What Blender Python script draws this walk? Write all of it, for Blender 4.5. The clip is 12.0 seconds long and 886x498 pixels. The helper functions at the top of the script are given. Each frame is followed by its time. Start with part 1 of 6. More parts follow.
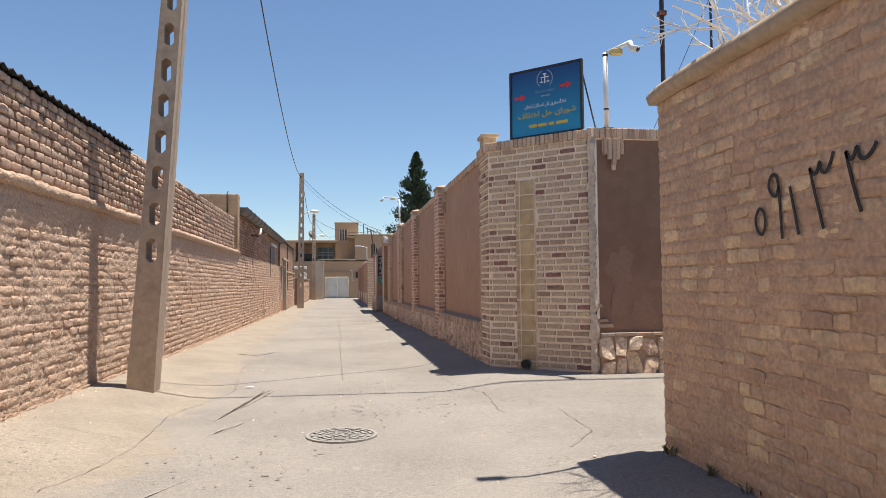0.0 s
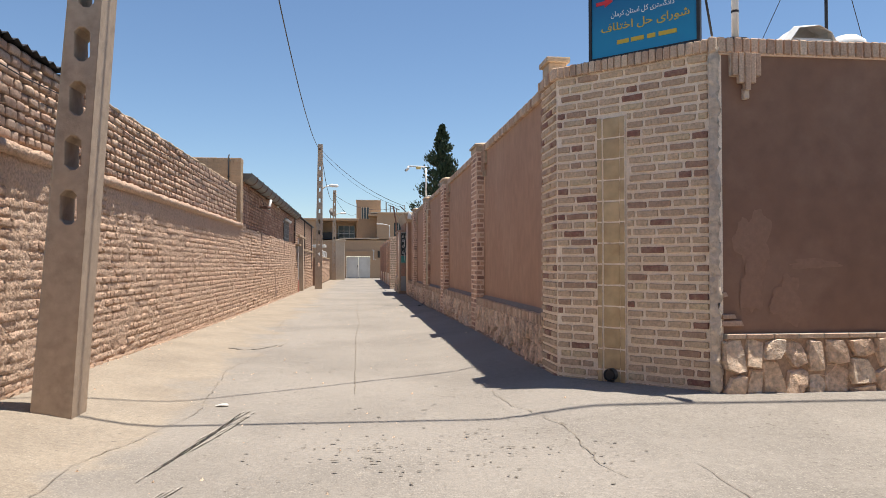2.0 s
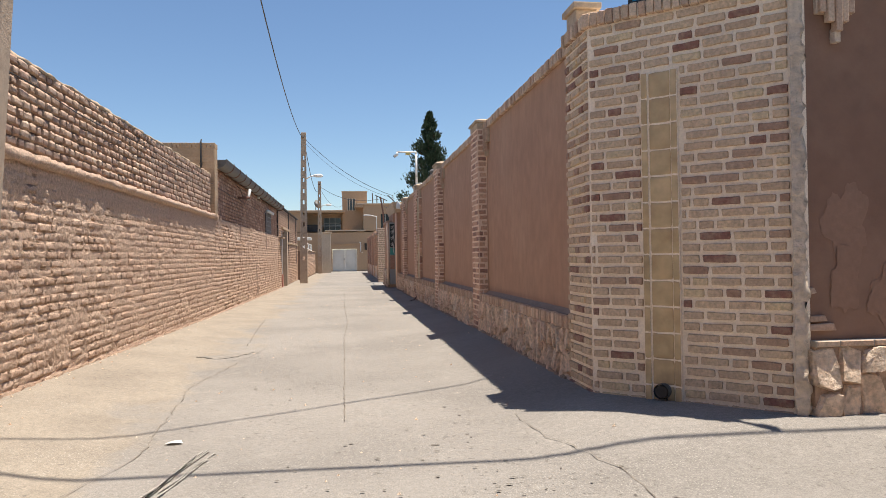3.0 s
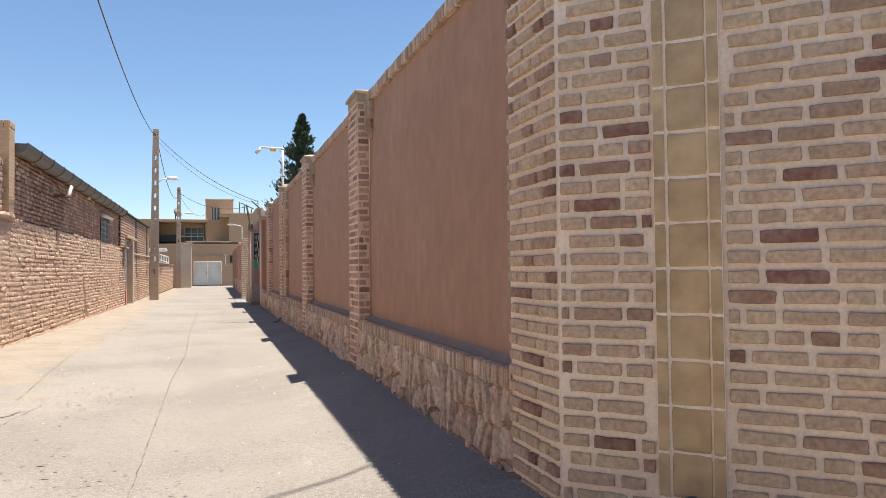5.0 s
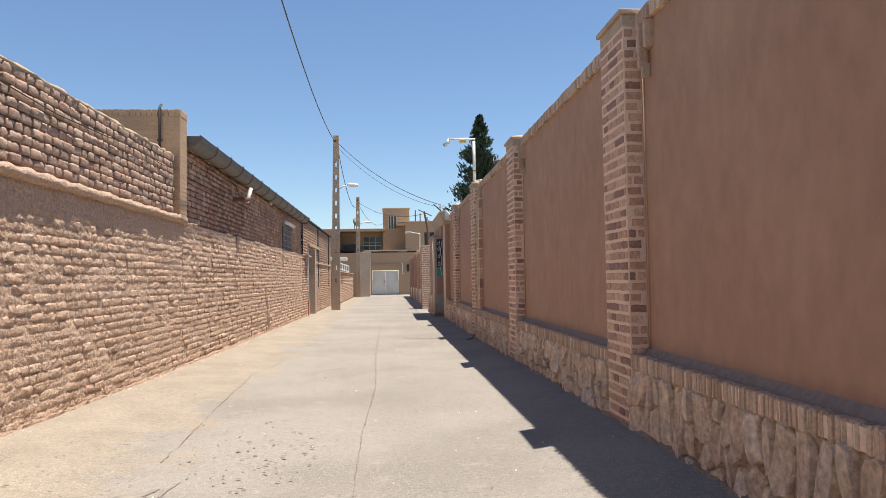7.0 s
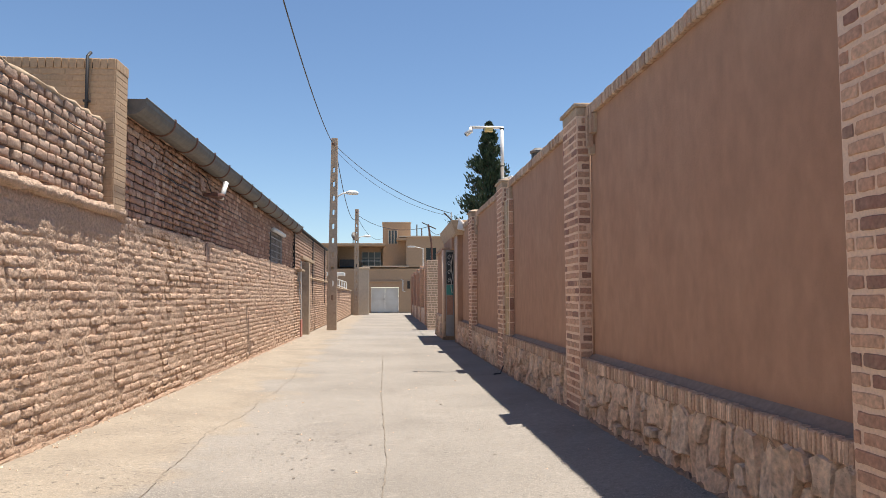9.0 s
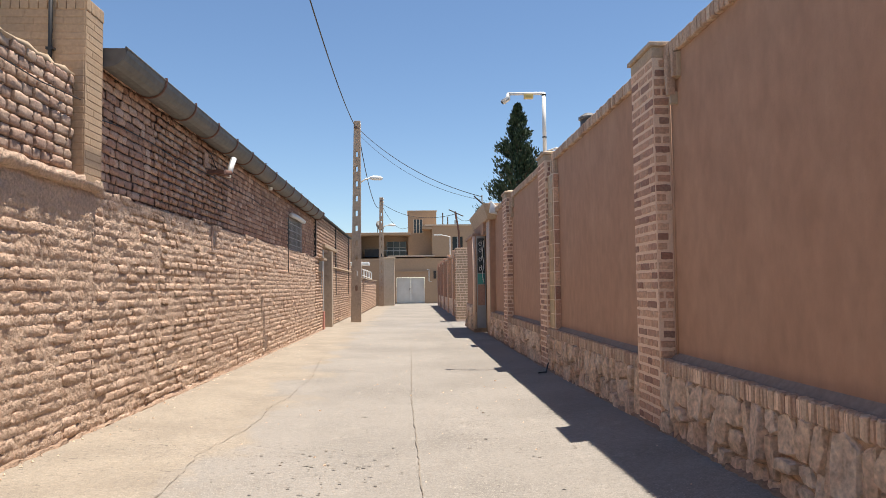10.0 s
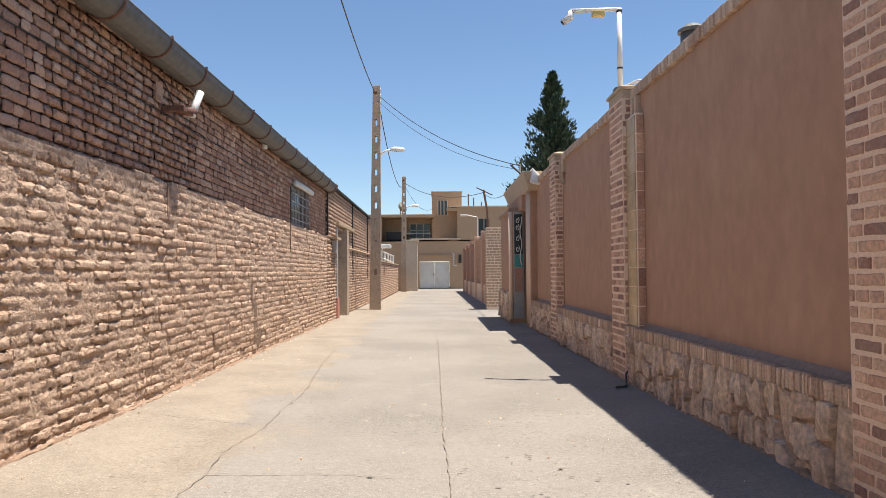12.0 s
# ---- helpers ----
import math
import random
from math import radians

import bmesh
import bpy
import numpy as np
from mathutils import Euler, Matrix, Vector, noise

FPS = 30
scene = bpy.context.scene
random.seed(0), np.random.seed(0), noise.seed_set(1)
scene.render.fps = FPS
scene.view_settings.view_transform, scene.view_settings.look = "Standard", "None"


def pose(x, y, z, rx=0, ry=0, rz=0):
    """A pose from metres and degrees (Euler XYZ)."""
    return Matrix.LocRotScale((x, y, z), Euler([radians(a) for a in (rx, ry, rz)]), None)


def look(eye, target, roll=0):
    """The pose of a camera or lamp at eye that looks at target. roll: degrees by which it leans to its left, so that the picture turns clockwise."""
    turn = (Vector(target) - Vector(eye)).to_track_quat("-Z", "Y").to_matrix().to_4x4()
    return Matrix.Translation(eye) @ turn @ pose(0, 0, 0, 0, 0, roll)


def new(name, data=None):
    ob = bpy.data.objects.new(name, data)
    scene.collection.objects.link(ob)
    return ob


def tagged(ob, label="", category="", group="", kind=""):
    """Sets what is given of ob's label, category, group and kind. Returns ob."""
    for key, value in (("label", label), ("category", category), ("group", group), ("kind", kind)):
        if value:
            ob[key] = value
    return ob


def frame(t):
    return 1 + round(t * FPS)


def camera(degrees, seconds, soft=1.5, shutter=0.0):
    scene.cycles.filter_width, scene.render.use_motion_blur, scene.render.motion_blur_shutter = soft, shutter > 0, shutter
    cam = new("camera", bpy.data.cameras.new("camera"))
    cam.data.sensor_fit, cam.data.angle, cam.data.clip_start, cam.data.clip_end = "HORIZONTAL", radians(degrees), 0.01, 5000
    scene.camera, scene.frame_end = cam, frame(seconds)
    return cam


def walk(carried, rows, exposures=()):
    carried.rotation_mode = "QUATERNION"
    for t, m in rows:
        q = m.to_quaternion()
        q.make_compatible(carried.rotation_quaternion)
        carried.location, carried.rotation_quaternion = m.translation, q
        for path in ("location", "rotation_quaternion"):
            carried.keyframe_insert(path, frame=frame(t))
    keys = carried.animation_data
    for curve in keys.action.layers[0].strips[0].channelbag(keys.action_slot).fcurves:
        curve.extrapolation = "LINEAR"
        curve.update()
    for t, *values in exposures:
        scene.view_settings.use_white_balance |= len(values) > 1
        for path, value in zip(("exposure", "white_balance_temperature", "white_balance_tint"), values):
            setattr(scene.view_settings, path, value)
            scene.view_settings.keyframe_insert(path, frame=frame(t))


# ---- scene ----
cam = camera(62.7, 12.0, soft=0.7)
METRES, EYE, TILT, LEAN, TURN = 16.5, 1.24, 0.0, 0.0, -8.3
ROWS = [
    (0.0, 0.0, 0.0, 0.0, 0.03, 2.76, 0.53),
    (0.5, -0.0024, 0.0417, -0.0004, -0.39, 2.7, 0.02),
    (1.0, -0.0074, 0.0818, 0.0001, -0.02, 2.4, -0.3),
    (1.5, -0.0111, 0.1221, -0.0011, 0.91, 1.9, -0.23),
    (2.0, -0.017, 0.1639, -0.0018, 1.77, 1.27, 0.03),
    (2.5, -0.0235, 0.2055, -0.002, 2.06, 0.79, 0.44),
    (3.0, -0.0299, 0.246, -0.0007, 0.72, 0.57, 0.86),
    (3.5, -0.0311, 0.2858, -0.0001, -3.78, 0.6, 1.09),
    (5.5, -0.0308, 0.443, -0.0008, -9.22, 1.73, 0.6),
    (6.0, -0.0411, 0.4834, -0.0008, -2.7, 1.57, 0.34),
    (6.5, -0.0515, 0.5246, -0.0013, 1.94, 1.66, 0.41),
    (7.0, -0.0653, 0.5659, 0.0002, 4.08, 2.35, 0.89),
    (9.0, -0.1008, 0.7369, 0.0017, 3.87, 3.74, 0.24),
    (9.5, -0.1076, 0.7781, 0.0003, 5.0, 3.44, 0.32),
    (10.0, -0.1163, 0.8205, 0.0004, 5.84, 2.99, 0.67),
    (10.5, -0.1234, 0.8613, -0.0007, 6.28, 2.91, 0.88),
    (11.0, -0.1308, 0.9037, -0.0015, 6.8, 3.02, 1.01),
    (11.5, -0.1365, 0.9445, -0.0018, 7.4, 2.69, 0.86),
    (12.0, -0.1447, 0.9851, -0.0018, 7.65, 1.84, 0.41),
]
walk(cam, [(t, pose(0, 0, EYE, TILT, LEAN, TURN) @ pose(METRES * x, METRES * y, METRES * z, 90 + pitch, roll, yaw)) for t, x, y, z, yaw, pitch, roll in ROWS],
     exposures=[(0.0, 0.02), (2.0, 0.0), (3.5, 0.04), (5.5, 0.34), (6.5, 0.12), (9.5, 0.10), (12.0, 0.15)])

# ---- world, sun, exposure ----
SUN_EL, SHIFT = 77.5, 0.222
world = bpy.data.worlds.new("sky")
scene.world = world
world.use_nodes = True
wn = world.node_tree.nodes
sky = wn.new("ShaderNodeTexSky")
sky.sky_type = "NISHITA"
sky.sun_disc = False
sky.sun_elevation = radians(SUN_EL)
sky.sun_rotation = radians(90)
sky.air_density, sky.dust_density, sky.ozone_density = 1.0, 0.0, 4.6
wn["Background"].inputs["Strength"].default_value = 0.13
world.node_tree.links.new(sky.outputs[0], wn["Background"].inputs["Color"])
sun = new("sun", bpy.data.lights.new("sun", "SUN"))
sun.data.energy, sun.data.angle, sun.data.color = 7.7, radians(0.53), (1.0, 0.93, 0.83)
sun.matrix_world = look((SHIFT * 20, 0.0, 20.0), (0, 0, 0))

# ---- material helpers ----


def surf(name, cols, rough=0.9, fine=40.0, fine_amt=0.25, stain=None, stain_scale=1.2, stain_amt=0.5,
         bump=0.35, bump_scale=55.0, metal=0.0, stretch=(1, 1, 1), dist=0.01, stain_lo=0.5):
    """A node material: piece colours, fine grain, larger stains and relief, in world metres."""
    m = bpy.data.materials.new(name)
    m.use_nodes = True
    nt = m.node_tree
    N, L = nt.nodes, nt.links
    bsdf = N["Principled BSDF"]
    bsdf.inputs["Roughness"].default_value = rough
    bsdf.inputs["Metallic"].default_value = metal
    geo = N.new("ShaderNodeNewGeometry")
    info = N.new("ShaderNodeObjectInfo")
    add = N.new("ShaderNodeMath"); add.operation = "ADD"
    fr = N.new("ShaderNodeMath"); fr.operation = "FRACT"
    L.new(geo.outputs["Random Per Island"], add.inputs[0])
    L.new(info.outputs["Random"], add.inputs[1])
    L.new(add.outputs[0], fr.inputs[0])
    ramp = N.new("ShaderNodeValToRGB")
    ramp.color_ramp.interpolation = "CONSTANT" if len(cols) > 5 else "LINEAR"
    el = ramp.color_ramp.elements
    el[0].position, el[0].color = 0.0, (*cols[0], 1)
    el[1].position, el[1].color = (1.0 if len(cols) < 6 else 1 - 1 / len(cols)), (*cols[-1], 1)
    for i in range(1, len(cols) - 1):
        e = el.new(i / (len(cols) - (0 if len(cols) > 5 else 1)))
        e.color = (*cols[i], 1)
    L.new(fr.outputs[0], ramp.inputs[0])
    mp = N.new("ShaderNodeMapping")
    mp.inputs["Scale"].default_value = stretch
    L.new(geo.outputs["Position"], mp.inputs[0])
    n1 = N.new("ShaderNodeTexNoise")
    n1.inputs["Scale"].default_value, n1.inputs["Detail"].default_value = fine, 5.0
    L.new(mp.outputs[0], n1.inputs["Vector"])
    mr = N.new("ShaderNodeMapRange")
    mr.inputs["From Min"].default_value, mr.inputs["From Max"].default_value = 0.25, 0.75
    mr.inputs["To Min"].default_value, mr.inputs["To Max"].default_value = 1 - fine_amt, 1 + fine_amt
    L.new(n1.outputs["Fac"], mr.inputs["Value"])
    col = ramp.outputs[0]
    if stain:
        n2 = N.new("ShaderNodeTexNoise")
        n2.inputs["Scale"].default_value, n2.inputs["Detail"].default_value = stain_scale, 6.0
        n2.inputs["Roughness"].default_value = 0.62
        L.new(mp.outputs[0], n2.inputs["Vector"])
        r2 = N.new("ShaderNodeMapRange")
        r2.inputs["From Min"].default_value, r2.inputs["From Max"].default_value = stain_lo - 0.08, stain_lo + 0.16
        r2.inputs["To Max"].default_value = stain_amt
        L.new(n2.outputs["Fac"], r2.inputs["Value"])
        mx = N.new("ShaderNodeMix"); mx.data_type = "RGBA"
        L.new(r2.outputs[0], mx.inputs["Factor"])
        L.new(col, mx.inputs["A"])
        mx.inputs["B"].default_value = (*stain, 1)
        col = mx.outputs["Result"]
    mul = N.new("ShaderNodeVectorMath"); mul.operation = "SCALE"
    L.new(col, mul.inputs[0])
    L.new(mr.outputs[0], mul.inputs["Scale"])
    L.new(mul.outputs[0], bsdf.inputs["Base Color"])
    if bump:
        n3 = N.new("ShaderNodeTexNoise")
        n3.inputs["Scale"].default_value, n3.inputs["Detail"].default_value = bump_scale, 7.0
        n3.inputs["Roughness"].default_value = .62
        L.new(mp.outputs[0], n3.inputs["Vector"])
        b = N.new("ShaderNodeBump")
        b.inputs["Strength"].default_value, b.inputs["Distance"].default_value = bump, dist
        L.new(n3.outputs["Fac"], b.inputs["Height"])
        L.new(b.outputs[0], bsdf.inputs["Normal"])
    return m


BUFF = surf("buff_brick", [(0.587, 0.431, 0.287), (0.635, 0.469, 0.310), (0.512, 0.366, 0.246), (0.607, 0.445, 0.301), (0.418, 0.277, 0.191), (0.645, 0.498, 0.310), (0.550, 0.399, 0.268), (0.598, 0.445, 0.296), (0.351, 0.211, 0.146), (0.569, 0.413, 0.278), (0.247, 0.117, 0.086), (0.616, 0.460, 0.305)],
            fine=45, fine_amt=.30, stain=(.48, .335, .23), stain_scale=13, stain_amt=.6, bump=.6, bump_scale=70)
MORTAR = surf("pale_mortar", [(.95, .81, .645)], fine=60, fine_amt=.12, stain=(.84, .69, .53), stain_scale=3, bump=.5, bump_scale=80)
TILE = surf("ochre_tile", [(.52, .36, .19), (.44, .30, .155), (.57, .41, .23), (.40, .27, .135)], rough=.45, fine=9, fine_amt=.22,
            stain=(.58, .43, .235), stain_scale=5, stain_amt=.75, bump=.15, bump_scale=40)
PIER = surf("pier_brick", [(0.562, 0.324, 0.216), (0.638, 0.386, 0.253), (0.473, 0.264, 0.180), (0.715, 0.454, 0.300), (0.333, 0.177, 0.126), (0.600, 0.354, 0.234)], fine=45, fine_amt=.28,
            stain=(.40, .30, .22), stain_scale=8, stain_amt=.4, bump=.4, bump_scale=90)
PMORTAR = surf("pier_mortar", [(0.829, 0.622, 0.459)], fine=60, fine_amt=.12, bump=.5, bump_scale=80)
ROWLOCK = surf("rowlock_brick", [(.47, .30, .205), (.64, .455, .32), (.40, .25, .17), (.72, .54, .385)], fine=60, fine_amt=.25,
               stain=(.48, .38, .28), stain_scale=7, stain_amt=.5, bump=.4, bump_scale=90)
PLASTER = surf("brown_plaster", [(0.441, 0.257, 0.163)], rough=.95, fine=9, fine_amt=.11, stain=(.53, .335, .22), stain_scale=1.3, stain_amt=.45,
               bump=.7, bump_scale=48, stretch=(1, 1, .6), dist=.008, stain_lo=.55)
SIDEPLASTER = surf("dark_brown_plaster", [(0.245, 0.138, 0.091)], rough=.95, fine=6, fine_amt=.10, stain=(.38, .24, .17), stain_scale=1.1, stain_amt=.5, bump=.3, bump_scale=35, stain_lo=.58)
PATCH = surf("pale_plaster_patch", [(0.301, 0.176, 0.119)], rough=.95, fine=20, fine_amt=.1, bump=.3)
STONE = surf("rubble_stone", [(0.776, 0.553, 0.388), (0.834, 0.640, 0.466), (0.718, 0.504, 0.349), (0.844, 0.679, 0.514), (0.795, 0.582, 0.417)], fine=26, fine_amt=.36,
             stain=(.50, .315, .205), stain_scale=7, stain_amt=.6, bump=1.0, bump_scale=30, dist=.035)
STONEGAP = surf("rubble_joint", [(.44, .295, .20)], fine=40, fine_amt=.25, bump=.6)
ADOBE = surf("eroded_brick", [(0.574, 0.387, 0.274), (0.619, 0.431, 0.310), (0.519, 0.344, 0.239), (0.647, 0.465, 0.344), (0.564, 0.378, 0.265)], fine=45, fine_amt=.28,
             stain=(.50, .325, .225), stain_scale=2.2, stain_amt=.6, bump=1.0, bump_scale=32, dist=.035)
MUD = surf("mud_mortar", [(0.617, 0.432, 0.309)], fine=35, fine_amt=.28, stain=(.55, .375, .265), stain_scale=2.5, bump=1.0, bump_scale=26, dist=.05)
OLDBRICK = surf("old_brick", [(0.411, 0.276, 0.197), (0.473, 0.332, 0.237), (0.381, 0.246, 0.178), (0.502, 0.368, 0.269), (0.442, 0.295, 0.218)], fine=50, fine_amt=.22,
                stain=(.36, .23, .17), stain_scale=2.5, stain_amt=.5, bump=.6, bump_scale=55)
OLDMORTAR = surf("old_mortar", [(.25, .16, .112)], fine=40, fine_amt=.25, bump=.7, bump_scale=40)
REDBRICK = surf("brown_brick", [(0.500, 0.282, 0.180), (0.598, 0.360, 0.240), (0.439, 0.240, 0.156), (0.683, 0.450, 0.318), (0.537, 0.306, 0.198), (0.476, 0.264, 0.174), (0.622, 0.390, 0.264)], fine=50, fine_amt=.22,
                stain=(.28, .17, .125), stain_scale=1.6, stain_amt=.45, bump=.6, bump_scale=55)
DARKJOINT = surf("dark_joint", [(.24, .15, .108)], fine=40, fine_amt=.2, bump=.6)
YELLOW = surf("yellow_brick", [(.47, .32, .20), (.51, .35, .22), (.43, .29, .18)], fine=40, fine_amt=.12, stain=(.42, .29, .18), stain_scale=2, bump=.25)
GRAFBRICK = surf("worn_brick", [(0.655, 0.433, 0.269), (0.690, 0.467, 0.286), (0.609, 0.399, 0.252), (0.661, 0.445, 0.274), (0.782, 0.570, 0.336), (0.598, 0.382, 0.241), (0.673, 0.445, 0.274), (0.564, 0.353, 0.224)], fine=35, fine_amt=.2,
                 stain=(.40, .275, .19), stain_scale=3.2, stain_amt=.7, bump=.5, bump_scale=50)
GRAFMORTAR = surf("worn_mortar", [(0.598, 0.390, 0.248)], fine=35, fine_amt=.25, stain=(.40, .275, .19), stain_scale=1.5, bump=.6)
CAPMUD = surf("mud_coping", [(.46, .34, .225)], fine=18, fine_amt=.15, stain=(.38, .27, .18), stain_scale=3, bump=.5, bump_scale=25)
CAPSTONE = surf("pier_cap_plaster", [(.50, .38, .265)], fine=30, fine_amt=.15, stain=(.36, .25, .17), stain_scale=4, bump=.35)
POLE = surf("painted_concrete", [(0.445, 0.336, 0.242)], rough=.8, fine=14, fine_amt=.12, stain=(.27, .195, .14), stain_scale=5, stain_amt=.75, bump=.5, bump_scale=45, stain_lo=.60)
CONCRETE = surf("grey_concrete", [(.40, .35, .29)], fine=30, fine_amt=.15, stain=(.30, .255, .21), stain_scale=2, bump=.4)
CEMENT = surf("rough_cement", [(.70, .57, .44)], fine=20, fine_amt=.25, stain=(.46, .36, .28), stain_scale=6, bump=.9, bump_scale=30, dist=.03)
SILLTOP = surf("sill_mortar", [(.32, .235, .175)], fine=25, fine_amt=.2, stain=(.34, .265, .205), stain_scale=4, bump=.5)
PALE = surf("pale_render", [(.60, .485, .36)], fine=12, fine_amt=.08, stain=(.50, .39, .28), stain_scale=.8, bump=.15)
FARWALL = surf("tan_render", [(.44, .295, .182)], fine=8, fine_amt=.08, stain=(.38, .26, .17), stain_scale=.5, bump=.15)
SHEET = surf("galvanised_sheet", [(0.144, 0.137, 0.127)], rough=.6, fine=14, fine_amt=.2, stain=(.14, .125, .105), stain_scale=3, bump=.1, metal=.15)
BLACK = surf("black_metal", [(.025, .023, .022)], rough=.55, fine=20, fine_amt=.2, bump=.1)
RUST = surf("rusty_metal", [(.16, .075, .05)], rough=.7, fine=25, fine_amt=.3, bump=.3)
WHITE = surf("white_paint", [(.78, .77, .73)], rough=.5, fine=10, fine_amt=.05, stain=(.62, .58, .50), stain_scale=3, stain_amt=.4, bump=.05)
GATE = surf("white_gate_paint", [(.66, .63, .57)], rough=.5, fine=6, fine_amt=.06, stain=(.52, .47, .40), stain_scale=1.5, bump=.05)
# near-black; in hollows this colour stands in for their shade
DARK = surf("dark_interior", [(.045, .038, .033)], rough=.8, fine=4, fine_amt=.3, bump=0)
GREYMETAL = surf("grey_door_metal", [(.40, .38, .35)], rough=.55, fine=8, fine_amt=.1, stain=(.33, .29, .25), stain_scale=2, bump=.1)
REDPAINT = surf("red_primer", [(.48, .17, .12)], rough=.8, fine=20, fine_amt=.2, stain=(.45, .30, .22), stain_scale=6, bump=.2)
TEAL = surf("teal_sheet", [(.07, .30, .25)], rough=.5, fine=6, fine_amt=.15, bump=.05)
YELLOWPL = surf("yellowed_plastic", [(.62, .47, .16)], rough=.4, fine=8, fine_amt=.05, bump=0)
TWIG = surf("bleached_twig", [(.85, .82, .77), (.70, .64, .56), (.88, .86, .82)], fine=30, fine_amt=.15, bump=.2)
BARK = surf("bark", [(.16, .11, .075)], fine=20, fine_amt=.3, bump=.6)
NEEDLE = surf("cypress_leaf", [(.020, .042, .018), (.032, .06, .024), (.015, .032, .014), (.04, .07, .03)], rough=.7, fine=6, fine_amt=.35, bump=0)
IRON = surf("cast_iron", [(.20, .185, .165)], rough=.7, fine=30, fine_amt=.2, bump=.3)
PAPER = surf("paper_scrap", [(.55, .53, .48)], fine=20, fine_amt=.1, bump=0)
INK = surf("black_spray_paint", [(.03, .028, .027)], rough=.7, fine=60, fine_amt=.4, bump=0)
SIGNRED = surf("sign_red", [(.62, .03, .04)], rough=.4, fine=5, fine_amt=.05, bump=0)
SIGNWHITE = surf("sign_white", [(.75, .78, .80)], rough=.4, fine=5, fine_amt=.05, bump=0)
SIGNYELLOW = surf("sign_yellow", [(.62, .45, .05)], rough=.4, fine=5, fine_amt=.05, bump=0)
SIGNTAN = surf("sign_tan", [(.28, .36, .38)], rough=.4, fine=5, fine_amt=.05, bump=0)
GLASS = bpy.data.materials.new("window_glass")
GLASS.use_nodes = True
gb = GLASS.node_tree.nodes["Principled BSDF"]
gb.inputs["Base Color"].default_value = (.05, .06, .06, 1)
gb.inputs["Roughness"].default_value = .08


def gradient_sign():
    """The board's print: deep blue above, lighter blue below."""
    m = bpy.data.materials.new("sign_print")
    m.use_nodes = True
    N, L = m.node_tree.nodes, m.node_tree.links
    g = N.new("ShaderNodeNewGeometry")
    s = N.new("ShaderNodeSeparateXYZ")
    L.new(g.outputs["Position"], s.inputs[0])
    r = N.new("ShaderNodeMapRange")
    r.inputs["From Min"].default_value, r.inputs["From Max"].default_value = 3.2, 4.1
    L.new(s.outputs["Z"], r.inputs["Value"])
    c = N.new("ShaderNodeValToRGB")
    e = c.color_ramp.elements
    e[0].color, e[1].color = (.015, .30, .52, 1), (.003, .038, .19, 1)
    L.new(r.outputs[0], c.inputs[0])
    L.new(c.outputs[0], N["Principled BSDF"].inputs["Base Color"])
    N["Principled BSDF"].inputs["Roughness"].default_value = .45
    return m


